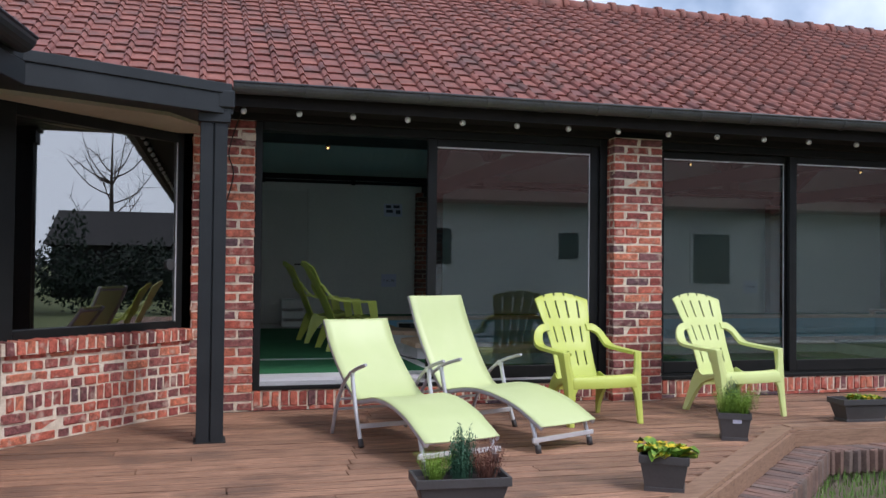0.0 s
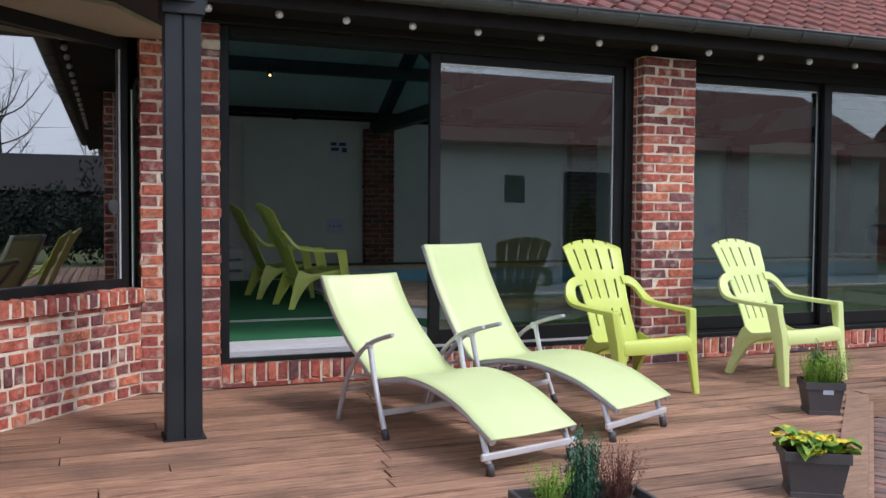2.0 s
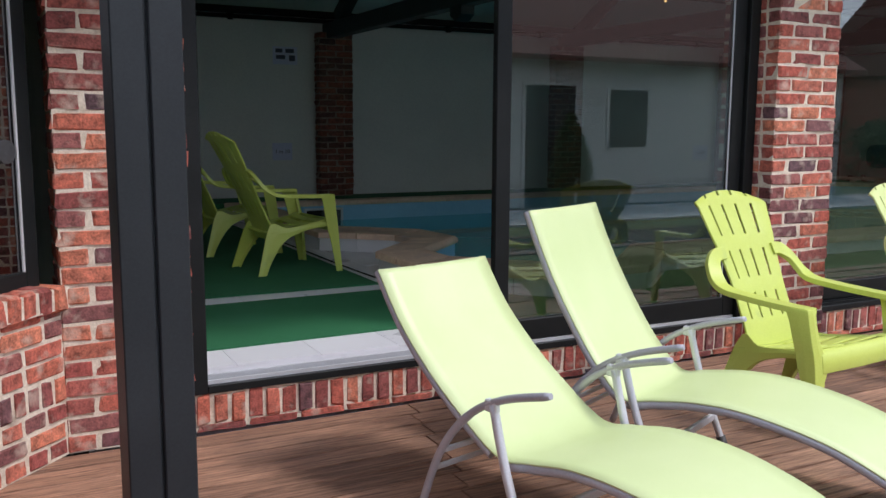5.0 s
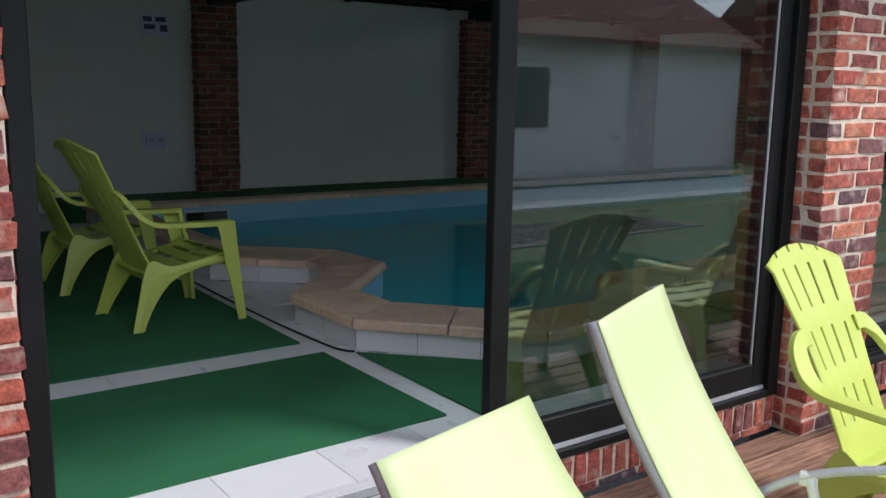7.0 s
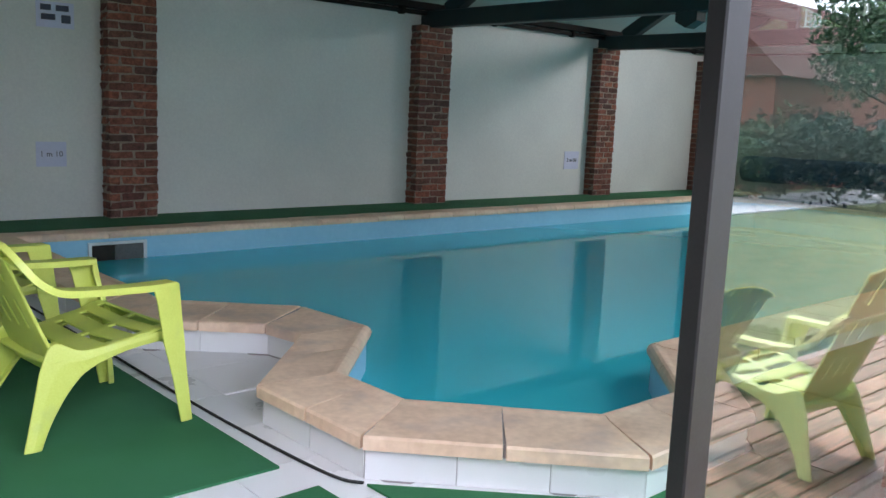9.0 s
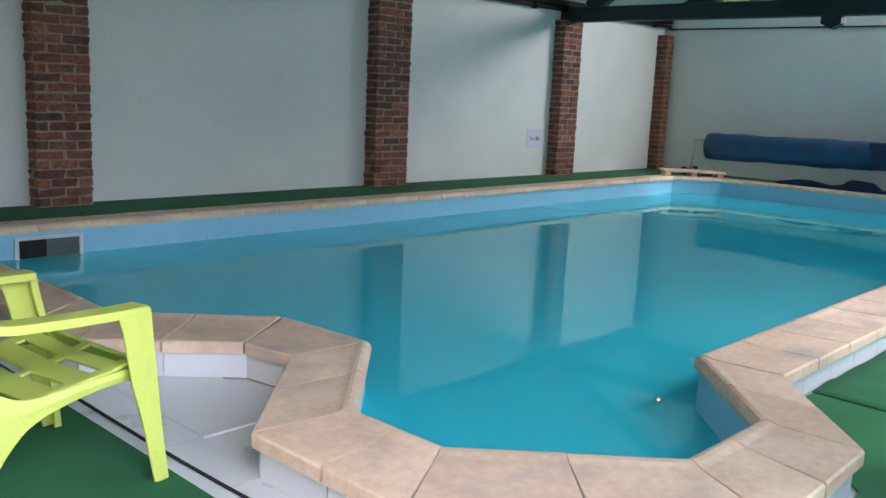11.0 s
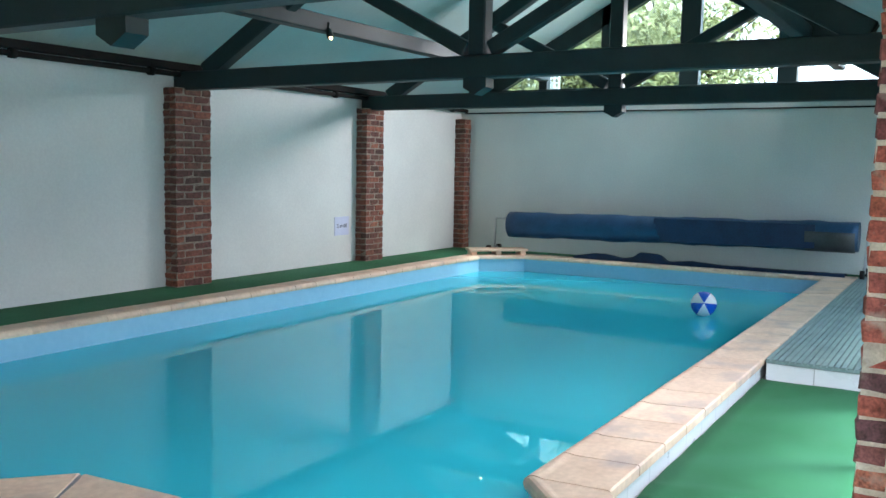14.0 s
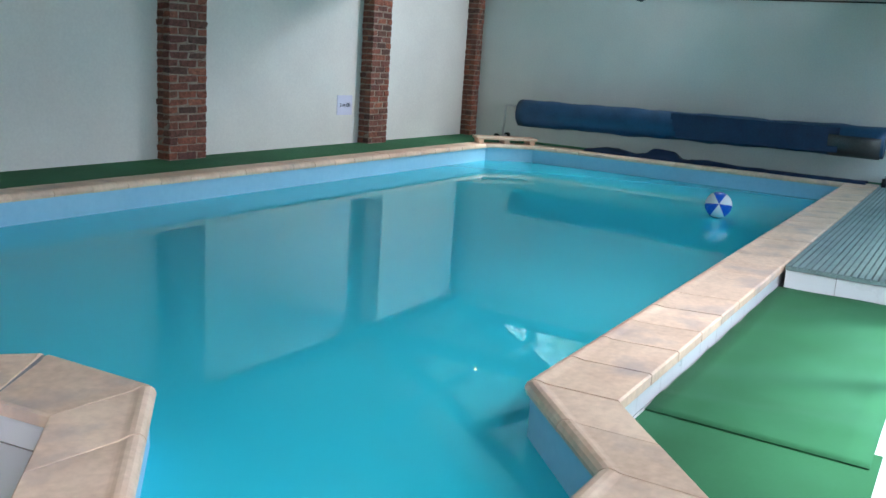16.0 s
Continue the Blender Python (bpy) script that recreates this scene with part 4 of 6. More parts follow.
for i in range(11):
    for j in range(13):
        x, y = 0.42 + i * 0.40, 7.86 + j * 0.40
        cover = inside((x, y), P_IN) or (0.7 < x < 1.8 and (8.15 < y < 8.8 or 9.5 < y < 12.3)) or (x > 2.7 and 8.0 < y < 8.2) or x > 3.3
        corners = [(x + u * 0.2, y + v * 0.2) for u in (-1, 1) for v in (-1, 1)]
        if not cover and not any(inside(c, P_IN) for c in corners):
            o = new("floor_tile", FTILE)
            o.parent = floor
            o.matrix_basis = pose(x, y, FLOOR - 0.006) @ Matrix.Diagonal((0.396, 0.396, 0.012, 1))


def turf(pts, label, wavy=False):
    b = bmesh.new()
    prism(b, pts, FLOOR + 0.001, FLOOR + 0.010)
    return solid("turf_mat", b, M_CARPET, label, "mat")


turf([(0.24, 7.94), (2.02, 7.985), (2.012, 9.015), (0.24, 8.99)], "green artificial turf mat on the white tiles by the door")
turf([(0.24, 9.235), (1.99, 9.225), (1.98, 13.6), (0.24, 13.6)], "green artificial turf mat under the two indoor chairs")
turf([(2.145, 7.92), (2.15, 8.93), (2.80, 8.285), (3.56, 8.30), (4.12, 8.80), (4.60, 8.80), (4.62, 7.92)], "green artificial turf mat round the front bay of the pool")
b = bmesh.new()
nx, ny = 40, 8
grid = [[b.verts.new((4.45 + (7.14 - 4.45) * i / nx, 7.95 + (8.80 - 7.95) * j / ny, FLOOR + 0.0125 + 0.004 * min(1, i / 5) + 0.013 * math.exp(-((4.45 + 2.69 * i / nx - 4.62 - 0.25 * (8.80 - 7.95 - 0.85 * j / ny)) / 0.06) ** 2) + 0.003 * min(1, i / 5) * math.sin(i * 0.9 + j))) for j in range(ny + 1)] for i in range(nx + 1)]
for i in range(nx):
    for j in range(ny):
        b.faces.new((grid[i][j], grid[i + 1][j], grid[i + 1][j + 1], grid[i][j + 1])).smooth = True
mat_fold = solid("turf_mat", b, M_CARPET, "wrinkled green artificial turf mat along the pool edge", "mat")
mat_fold.modifiers.new("thickness", "SOLIDIFY").thickness = 0.004
b = bmesh.new()
prism(b, [(2.0, 14.08), (12.3, 14.08), (13.0, 13.42), (13.02, 8.8), (END, 8.8), (END, BACK), (2.0, BACK)], 0.2, COPE - 0.012)
back_walk = solid("walkway", b, M_CARPET, "green turf walkway along the back wall", "walkway", kind="structure")
hose = bmesh.new()
tube(hose, smooth_line([(2.04, 12.4, FLOOR + 0.006), (2.05, 11.0, FLOOR + 0.006), (2.05, 10.0, FLOOR + 0.006), (2.07, 9.4, FLOOR + 0.006), (2.10, 9.05, FLOOR + 0.006), (2.15, 8.95, FLOOR + 0.006)], 6), 0.006, 8)
solid("cable", hose, M_RUBBER, "thin dark cable lying along the white floor tiles", "cable")

# raised platform with a ribbed duckboard
plat = thing("platform", "white tiled platform with a ribbed grey-green duckboard", "platform", kind="structure")
bm = bmesh.new()
box(bm, 7.17, END, 7.80, 8.775, FLOOR, COPE - 0.03)
part("core", bm, M_GROUT, plat)
for i in range(3):
    bm = bmesh.new()
    box(bm, 7.16, 7.17, 7.83 + i * 0.315, 8.14 + i * 0.315, FLOOR + 0.004, COPE - 0.035)
    part("wall_tile", bm, M_WHITE_TILE, plat)
bm = bmesh.new()
box(bm, -0.5, 0.5, -0.5, 0.5, -0.5, 0.5)
SLAT = mesh_of("slat", bm, M_GRID)
for i in range(24):
    o = new("slat", SLAT)
    o.parent = plat
    o.matrix_basis = pose(10.25, 7.83 + i * 0.0405, COPE - 0.014) @ Matrix.Diagonal((6.2, 0.03, 0.028, 1))
for i in range(20):
    bm = bmesh.new()
    box(bm, 7.155 + i * 0.32, 7.185 + i * 0.32, 7.82, 8.775, COPE - 0.03, COPE - 0.012)
    part("batten", bm, M_GRID, plat)

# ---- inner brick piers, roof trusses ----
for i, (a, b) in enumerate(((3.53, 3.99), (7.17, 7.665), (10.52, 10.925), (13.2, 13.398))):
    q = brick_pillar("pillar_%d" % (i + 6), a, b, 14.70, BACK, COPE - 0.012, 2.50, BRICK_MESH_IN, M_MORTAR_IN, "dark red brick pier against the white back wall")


def truss(x, name, drop=0.0):
    t = thing(name, "dark green painted king-post roof truss", "truss")
    bars = (("tie_beam", (x, 7.55, 2.575 - drop), (x, 14.875, 2.575 - drop), 0.16, 0.19),
            ("rafter", (x, 14.45, 2.66), (x, RIDGE_Y, 4.45), 0.14, 0.18), ("rafter", (x, 8.25, 2.66), (x, RIDGE_Y, 4.45), 0.14, 0.18),
            ("king_post", (x, 11.25, 2.67), (x, 11.25, 4.6), 0.15, 0.16),
            ("strut", (x, 11.36, 2.72), (x, 12.85, 3.50), 0.12, 0.13), ("strut", (x, 11.14, 2.72), (x, 9.65, 3.50), 0.12, 0.13))
    for nm, a, b, w, h in bars:
        m = bmesh.new()
        bar(m, a, b, w, h, up=(0, 0, 1) if nm != "king_post" else (0, 1, 0), bevel=0.012)
        part(nm, m, M_BEAM, t)
    m = bmesh.new()
    prism(m, [(11.15, 2.48 - drop), (11.37, 2.48 - drop), (11.37, 2.40 - drop), (11.26, 2.34 - drop), (11.15, 2.40 - drop)], x - 0.07, x + 0.07)
    bmesh.ops.transform(m, matrix=Matrix(((0, 0, 1, 0), (1, 0, 0, 0), (0, 1, 0, 0), (0, 0, 0, 1))), verts=m.verts)
    part("king_post_foot", m, M_BEAM, t)
    return t


for x, drop in ((3.72, 0.05), (7.38, 0.0), (10.70, 0.0)):
    truss(x, "roof_truss", drop)
for y in (9.2, 13.4):
    bm = bmesh.new()
    bar(bm, (LEFT, y, 3.16), (END, y, 3.16), 0.14, 0.17, bevel=0.01)
    solid("purlin", bm, M_BEAM, "dark green painted roof purlin along the hall", "beam")
bm = bmesh.new()
bar(bm, (LEFT, RIDGE_Y, RIDGE_Z - 0.24), (END, RIDGE_Y, RIDGE_Z - 0.24), 0.12, 0.2, bevel=0.01)
solid("ridge_beam", bm, M_BEAM, "dark ridge beam under the ceiling", "beam")
bm = bmesh.new()
bar(bm, (LEFT, 14.80, 2.72), (END, 14.80, 2.72), 0.12, 0.08, bevel=0.01)
tube(bm, [(LEFT, 14.78, 2.64), (END, 14.78, 2.64)], 0.028, 10)
for i in range(9):
    tube(bm, [(0.9 + i * 1.5, 14.78, 2.64), (0.96 + i * 1.5, 14.78, 2.64)], 0.045, 10)
solid("wall_plate", bm, M_BLACK_WOOD_AND_SHADE, "black wall plate and pipe along the back wall top", "beam", kind="structure")
bm = bmesh.new()
tube(bm, [(END - 0.012, 14.8, 2.60), (END - 0.012, 8.0, 2.60)], 0.012, 6)
solid("wall_cable", bm, M_RUBBER, "thin black cable along the end wall", "cable")

# glazed gable above the end wall
gable = thing("window_6", "glazed gable with dark posts above the end wall", "window", kind="structure")
POSTS = ((7.55, 0.3), (8.62, 0.12), (9.85, 0.26), (11.18, 0.28), (12.38, 0.26), (13.45, 0.14), (14.9, 0.3))
for y, w in POSTS:
    bm = bmesh.new()
    box(bm, END + 0.02, END + 0.16, y - w / 2, y + w / 2, 2.93, max(3.0, roof_z(y) - 0.1), bevel=0.006)
    part("post", bm, M_BEAM, gable)
bm = bmesh.new()
box(bm, END - 0.02, END + 0.18, 7.4, BACK, 2.80, 2.95, bevel=0.008)
part("bottom_rail", bm, M_BEAM, gable)
for a, b in ((7.3, RIDGE_Y), (15.2, RIDGE_Y)):
    bm = bmesh.new()
    bar(bm, (END + 0.09, a, roof_z(a) - 0.22), (END + 0.09, b, roof_z(b) - 0.22), 0.14, 0.3, bevel=0.006)
    part("verge_rail", bm, M_BEAM, gable)
for (y0, w0), (y1, w1) in zip(POSTS, POSTS[1:]):
    a, b = y0 + w0 / 2, y1 - w1 / 2
    bm = bmesh.new()
    pts = [(a, 2.95), (b, 2.95), (b, roof_z(b) - 0.3)] + ([(RIDGE_Y, RIDGE_Z - 0.3)] if a < RIDGE_Y < b else []) + [(a, roof_z(a) - 0.3)]
    prism(bm, pts, END + 0.08, END + 0.086)
    bmesh.ops.transform(bm, matrix=Matrix(((0, 0, 1, 0), (1, 0, 0, 0), (0, 1, 0, 0), (0, 0, 0, 1))), verts=bm.verts)
    part("pane", bm, M_GLASS, gable)

# ---- furniture ----
def sun_lounger(at, profile, hinge_at, label):
    """Sling lounger: local y from the head (0) to the foot, z by the profile; tubes on both sides."""
    t = thing("sun_lounger", label, "sun lounger", "sun loungers on the deck", at)
    line = smooth_line([(0, s, z) for s, z in profile], 6)
    hw = 0.265
    o = hinge_at - 0.61
    b = bmesh.new()
    face = []                                    # upward normals along the profile
    for i in range(len(line)):
        d = (line[min(i + 1, len(line) - 1)] - line[max(i - 1, 0)]).normalized()
        face.append(Vector((0, -d.z, d.y)))
    rows = [[b.verts.new(p + n * (0.014 - 0.008 * math.sin(math.pi * i / 8)) + Vector((-hw + 2 * hw * i / 8, 0, 0))) for i in range(9)] for p, n in zip(line, face)]
    for r0, r1 in zip(rows, rows[1:]):
        for i in range(8):
            b.faces.new((r0[i], r0[i + 1], r1[i + 1], r1[i])).smooth = True
    sling = part("sling", b, M_SLING, t, "lime green woven sling fabric", smooth=True)
    sling.modifiers.new("thickness", "SOLIDIFY").thickness = 0.006
    hinge = min(range(len(line)), key=lambda i: abs(line[i].y - hinge_at))
    for sx in (-1, 1):
        x = sx * (hw - 0.014)
        for nm, seg in (("back_rail", [p - n * 0.006 for p, n in zip(line[:hinge], face)]), ("seat_rail", [p - n * 0.006 for p, n in zip(line[hinge + 1:], face[hinge + 1:])])):
            b = bmesh.new()
            tube(b, [(x, p.y, p.z) for p in seg], 0.017, 10)
            part(nm, b, M_ALU_GREY, t)
        xo = sx * (hw + 0.035)
        arm = smooth_line([(xo, o + 0.28, 0.01), (xo, o + 0.38, 0.25), (xo, o + 0.51, 0.41), (xo, o + 0.66, 0.50), (xo, o + 0.86, 0.56)], 6)
        b = bmesh.new()
        tube(b, arm, [0.014] * (len(arm) - 12) + [0.013] * 11 + [0.010], 10)
        part("armrest", b, M_ALU_GREY, t)
        b = bmesh.new()
        tube(b, smooth_line([(xo, o + 0.63, 0.48), (xo, o + 0.69, 0.27), (xo, o + 0.80, 0.0)], 5), 0.015, 10)
        leg = part("leg", b, M_ALU, t)
        b = bmesh.new()
        tube(b, [(xo, o + 0.78, 0.05), (xo, o + 0.802, 0.0)], 0.019, 10)
        part("foot_cap", b, M_POT, leg, "dark plastic foot cap")
        foot = line[-5]
        b = bmesh.new()
        tube(b, [(x, foot.y - 0.02, foot.z), (x, foot.y + 0.05, 0.0)], 0.015, 10)
        leg = part("leg", b, M_ALU, t)
        b = bmesh.new()
        tube(b, [(x, foot.y + 0.04, 0.055), (x, foot.y + 0.05, 0.0)], 0.02, 10)
        part("foot_cap", b, M_POT, leg)
        b = bmesh.new()
        box(b, xo - 0.012, xo + 0.012, o + 0.60, o + 0.65, 0.455, 0.495, bevel=0.004)
        part("bracket", b, M_ALU, t)
    foot = line[-5]
    for y, z, r in ((o + 0.745, 0.13, 0.016), (foot.y + 0.035, 0.085, 0.016), (o + 0.345, 0.19, 0.010), (o + 0.40, 0.27, 0.010)):
        b = bmesh.new()
        box(b, -hw - 0.03, hw + 0.03, y - r * 0.6, y + r * 0.6, z - r, z + r, bevel=0.004)
        part("crossbar", b, M_ALU, t)
    for i in (0, len(line) - 1):
        b = bmesh.new()
        k = line[i] + (line[1 if i == 0 else i - 1] - line[i]).normalized() * 0.03 - face[i] * 0.012
        tube(b, [(-hw + 0.01, k.y, k.z), (hw - 0.01, k.y, k.z)], 0.011, 8)
        part("end_bar", b, M_ALU_GREY, t)
    return t


def facing(head, foot):
    h, f = Vector(head), Vector(foot)
    return pose(h.x, h.y, 0, 0, 0, math.degrees(math.atan2((f - h).y, (f - h).x)) - 90)


sun_lounger(facing((1.14, 6.75), (1.54, 5.18)), [(0, 0.81), (0.12, 0.645), (0.27, 0.505), (0.43, 0.39), (0.61, 0.29), (0.75, 0.305), (0.92, 0.335), (1.14, 0.33), (1.36, 0.28), (1.52, 0.21), (1.63, 0.16)], 0.61,
            "lime green sling sun lounger with reclined back on the deck")
sun_lounger(facing((1.80, 6.86), (2.40, 5.50)), [(0, 0.99), (0.09, 0.79), (0.2, 0.595), (0.32, 0.42), (0.44, 0.305), (0.56, 0.32), (0.72, 0.345), (0.91, 0.345), (1.16, 0.30), (1.33, 0.235), (1.46, 0.17)], 0.44,
            "lime green sling sun lounger with raised back on the deck")


def lawn_chair(name, at, material, label, group):
    """Moulded plastic armchair with a fan back: faces local -y."""
    t = thing(name, label, "chair", group, at)

    def sheet(nm, grid, holes, thick, lab=""):
        b = bmesh.new()
        vs = [[b.verts.new(p) for p in r] for r in grid]
        for i in range(len(vs) - 1):
            for j in range(len(vs[0]) - 1):
                if (i, j) not in holes:
                    b.faces.new((vs[i][j], vs[i][j + 1], vs[i + 1][j + 1], vs[i + 1][j])).smooth = True
        for v in [v for v in b.verts if not v.link_faces]:
            b.verts.remove(v)
        o = part(nm, b, material, t, lab)
        md = o.modifiers.new("thickness", "SOLIDIFY")
        md.thickness, md.offset = thick, 0
        bv = o.modifiers.new("soft", "BEVEL")
        bv.width, bv.segments, bv.limit_method, bv.angle_limit = 0.004, 2, "ANGLE", radians(50)
        return o

    # back: five fused slats with long slots; rows from the seat to the fan-shaped top
    def back_y(v):
        return 0.13 + 0.36 * v * (0.85 + 0.15 * v)

    us = [-1, -0.65, -0.585, -0.23, -0.165, 0.165, 0.23, 0.585, 0.65, 1]
    widths = ((0.0, 0.19), (0.14, 0.185), (0.35, 0.186), (0.56, 0.198), (0.70, 0.226), (0.86, 0.25), (0.93, 0.251), (1.01, 0.236))
    grid = []
    for v in (-0.10, 0.0, 0.12, 0.16, 0.32, 0.36, 0.42, 0.60, 0.64, 0.70, 0.90, 0.935, 0.965, 1.0):
        half = 0.19 - 0.25 * min(0, v)
        for (p, a), (q, c) in zip(widths, widths[1:]):
            if p <= v < q:
                half = a + (c - a) * (v - p) / (q - p)
        r = []
        for u in us:
            top = 1.0 - (0.075 * u * u if v > 0.9 else 0.0) * (v - 0.9) / 0.1
            r.append((u * half, back_y(v) - 0.035 * u * u * max(0.2, v), 0.30 + 0.71 * v * top))
        grid.append(r)
    sheet("backrest", grid, {(i, j) for j in (1, 3, 5, 7) for i in (3, 6, 9, 12)}, 0.013)
    # seat: dished, with cross slots, rolling down over the front edge into an apron
    prof = [(-0.322, 0.288), (-0.32, 0.33), (-0.314, 0.362), (-0.30, 0.377), (-0.285, 0.380), (-0.245, 0.379), (-0.20, 0.362), (-0.165, 0.356), (-0.09, 0.342), (-0.055, 0.336), (0.03, 0.319), (0.065, 0.313), (0.16, 0.295)]
    us2 = [-1, -0.82, -0.06, 0.06, 0.82, 1]
    grid = [[(u * (0.283 - 0.13 * max(0, y + 0.3)), y, z - 0.014 * (1 - u * u) * (0.3 if y < -0.28 else 1)) for u in us2] for y, z in prof]
    sheet("seat", grid, {(i, j) for i in (4, 6, 8, 10) for j in (1, 3)}, 0.013)
    for sx in (-1, 1):
        # side panel: sweeps from the front leg under the seat and widens into the back leg
        low = smooth_line([(sx * 0.285, -0.28, 0.338), (sx * 0.265, -0.12, 0.315), (sx * 0.245, 0.02, 0.265), (sx * 0.242, 0.09, 0.208), (sx * 0.245, 0.145, 0.135), (sx * 0.252, 0.185, 0.07), (sx * 0.262, 0.218, 0.0)], 4)
        high = smooth_line([(sx * 0.285, -0.29, 0.372), (sx * 0.262, -0.12, 0.352), (sx * 0.232, 0.04, 0.330), (sx * 0.205, 0.135, 0.365), (sx * 0.212, 0.185, 0.30), (sx * 0.232, 0.225, 0.17), (sx * 0.256, 0.275, 0.0)], 4)
        b = bmesh.new()
        rows = [[b.verts.new((p.x - sx * 0.032, p.y, p.z)), b.verts.new(p), b.verts.new((p + q) / 2 + Vector((sx * 0.004, 0, 0))), b.verts.new(q)] for p, q in zip(low, high)]
        for a, c in zip(rows, rows[1:]):
            for i in range(3):
                b.faces.new((a[i], a[i + 1], c[i + 1], c[i]))
        o = part("back_leg", b, material, t)
        md = o.modifiers.new("thickness", "SOLIDIFY")
        md.thickness, md.offset = 0.011, 0
        bv = o.modifiers.new("soft", "BEVEL")
        bv.width, bv.segments, bv.limit_method, bv.angle_limit = 0.003, 1, "ANGLE", radians(50)
        # arm: broad band that leaves the waist of the back, loops out and down, then runs level to the front
        arm = smooth_line([(sx * 0.175, back_y(0.58) - 0.03, 0.725), (sx * 0.235, back_y(0.58) - 0.03, 0.722), (sx * 0.288, back_y(0.52) - 0.035, 0.685), (sx * 0.314, back_y(0.43) - 0.05, 0.625), (sx * 0.318, 0.16, 0.588), (sx * 0.318, 0.02, 0.575), (sx * 0.315, -0.14, 0.568), (sx * 0.310, -0.275, 0.566)], 5)
        b = bmesh.new()
        r0 = []
        for i, p in enumerate(arm):
            f = i / (len(arm) - 1)
            w = 0.030 + 0.008 * min(1, f * 2)
            g = max(0.0, min(1.0, (f - 0.12) / 0.40))
            up = Vector((0, -0.9, 0.43)).lerp(Vector((0, 0, 1)), g * g * (3 - 2 * g)).normalized()
            d = (arm[min(i + 1, len(arm) - 1)] - arm[max(i - 1, 0)]).normalized()
            s = d.cross(up).normalized()
            nrm = s.cross(d)
            r0.append([b.verts.new(p + s * a * w - nrm * (0.026 if abs(a) > 1 else 0.0)) for a in (-1.04, -1, -0.5, 0.5, 1, 1.04)])
        for a, c in zip(r0, r0[1:]):
            for i in range(5):
                b.faces.new((a[i], a[i + 1], c[i + 1], c[i]))
        o = part("armrest", b, material, t)
        o.modifiers.new("thickness", "SOLIDIFY").thickness = 0.009
        bv = o.modifiers.new("soft", "BEVEL")
        bv.width, bv.segments, bv.limit_method, bv.angle_limit = 0.004, 2, "ANGLE", radians(40)
        # front leg: angle section, wide under the arm and at the arch, slim at the foot
        b = bmesh.new()
        rows = []
        for z, y, wide, deep, x in ((0.563, -0.278, 0.052, 0.125, 0.345), (0.545, -0.282, 0.048, 0.105, 0.345), (0.50, -0.288, 0.046, 0.095, 0.341), (0.42, -0.300, 0.05, 0.09, 0.333), (0.375, -0.308, 0.062, 0.088, 0.328), (0.325, -0.315, 0.095, 0.085, 0.325), (0.29, -0.318, 0.082, 0.078, 0.324), (0.25, -0.322, 0.058, 0.07, 0.323), (0.18, -0.329, 0.046, 0.06, 0.322), (0.0, -0.348, 0.036, 0.046, 0.326)):
            rows.append([b.verts.new(p) for p in ((sx * (x - wide), y + 0.022, z), (sx * (x - wide), y, z), (sx * (x - wide * 0.5), y - 0.003, z), (sx * x, y, z), (sx * (x + 0.002), y + deep * 0.5, z), (sx * x, y + deep, z))])
        for a, c in zip(rows, rows[1:]):
            for i in range(5):
                b.faces.new((a[i], a[i + 1], c[i + 1], c[i]))
        o = part("front_leg", b, material, t)
        md = o.modifiers.new("thickness", "SOLIDIFY")
        md.thickness, md.offset = 0.011, 0
        bv = o.modifiers.new("soft", "BEVEL")
        bv.width, bv.segments, bv.limit_method, bv.angle_limit = 0.005, 2, "ANGLE", radians(40)
    return t


lawn_chair("lawn_chair", pose(3.02, 6.65, 0, 0, 0, 5), M_LIME, "lime green moulded plastic garden armchair on the deck", "garden chairs on the deck")
lawn_chair("lawn_chair", pose(4.37, 6.70, 0, 0, 0, 7), M_LIME_PALE, "sun-faded pale lime plastic garden armchair on the deck", "garden chairs on the deck")
lawn_chair("lawn_chair", pose(1.57, 10.11, FLOOR + 0.01, 0, 0, 96.6), M_LIME, "lime green plastic armchair on indoor turf facing the pool", "chairs beside the pool")
lawn_chair("lawn_chair", pose(1.456, 11.19, FLOOR + 0.01, 0, 0, 95), M_LIME, "lime green plastic armchair beside its twin by the pool", "chairs beside the pool")
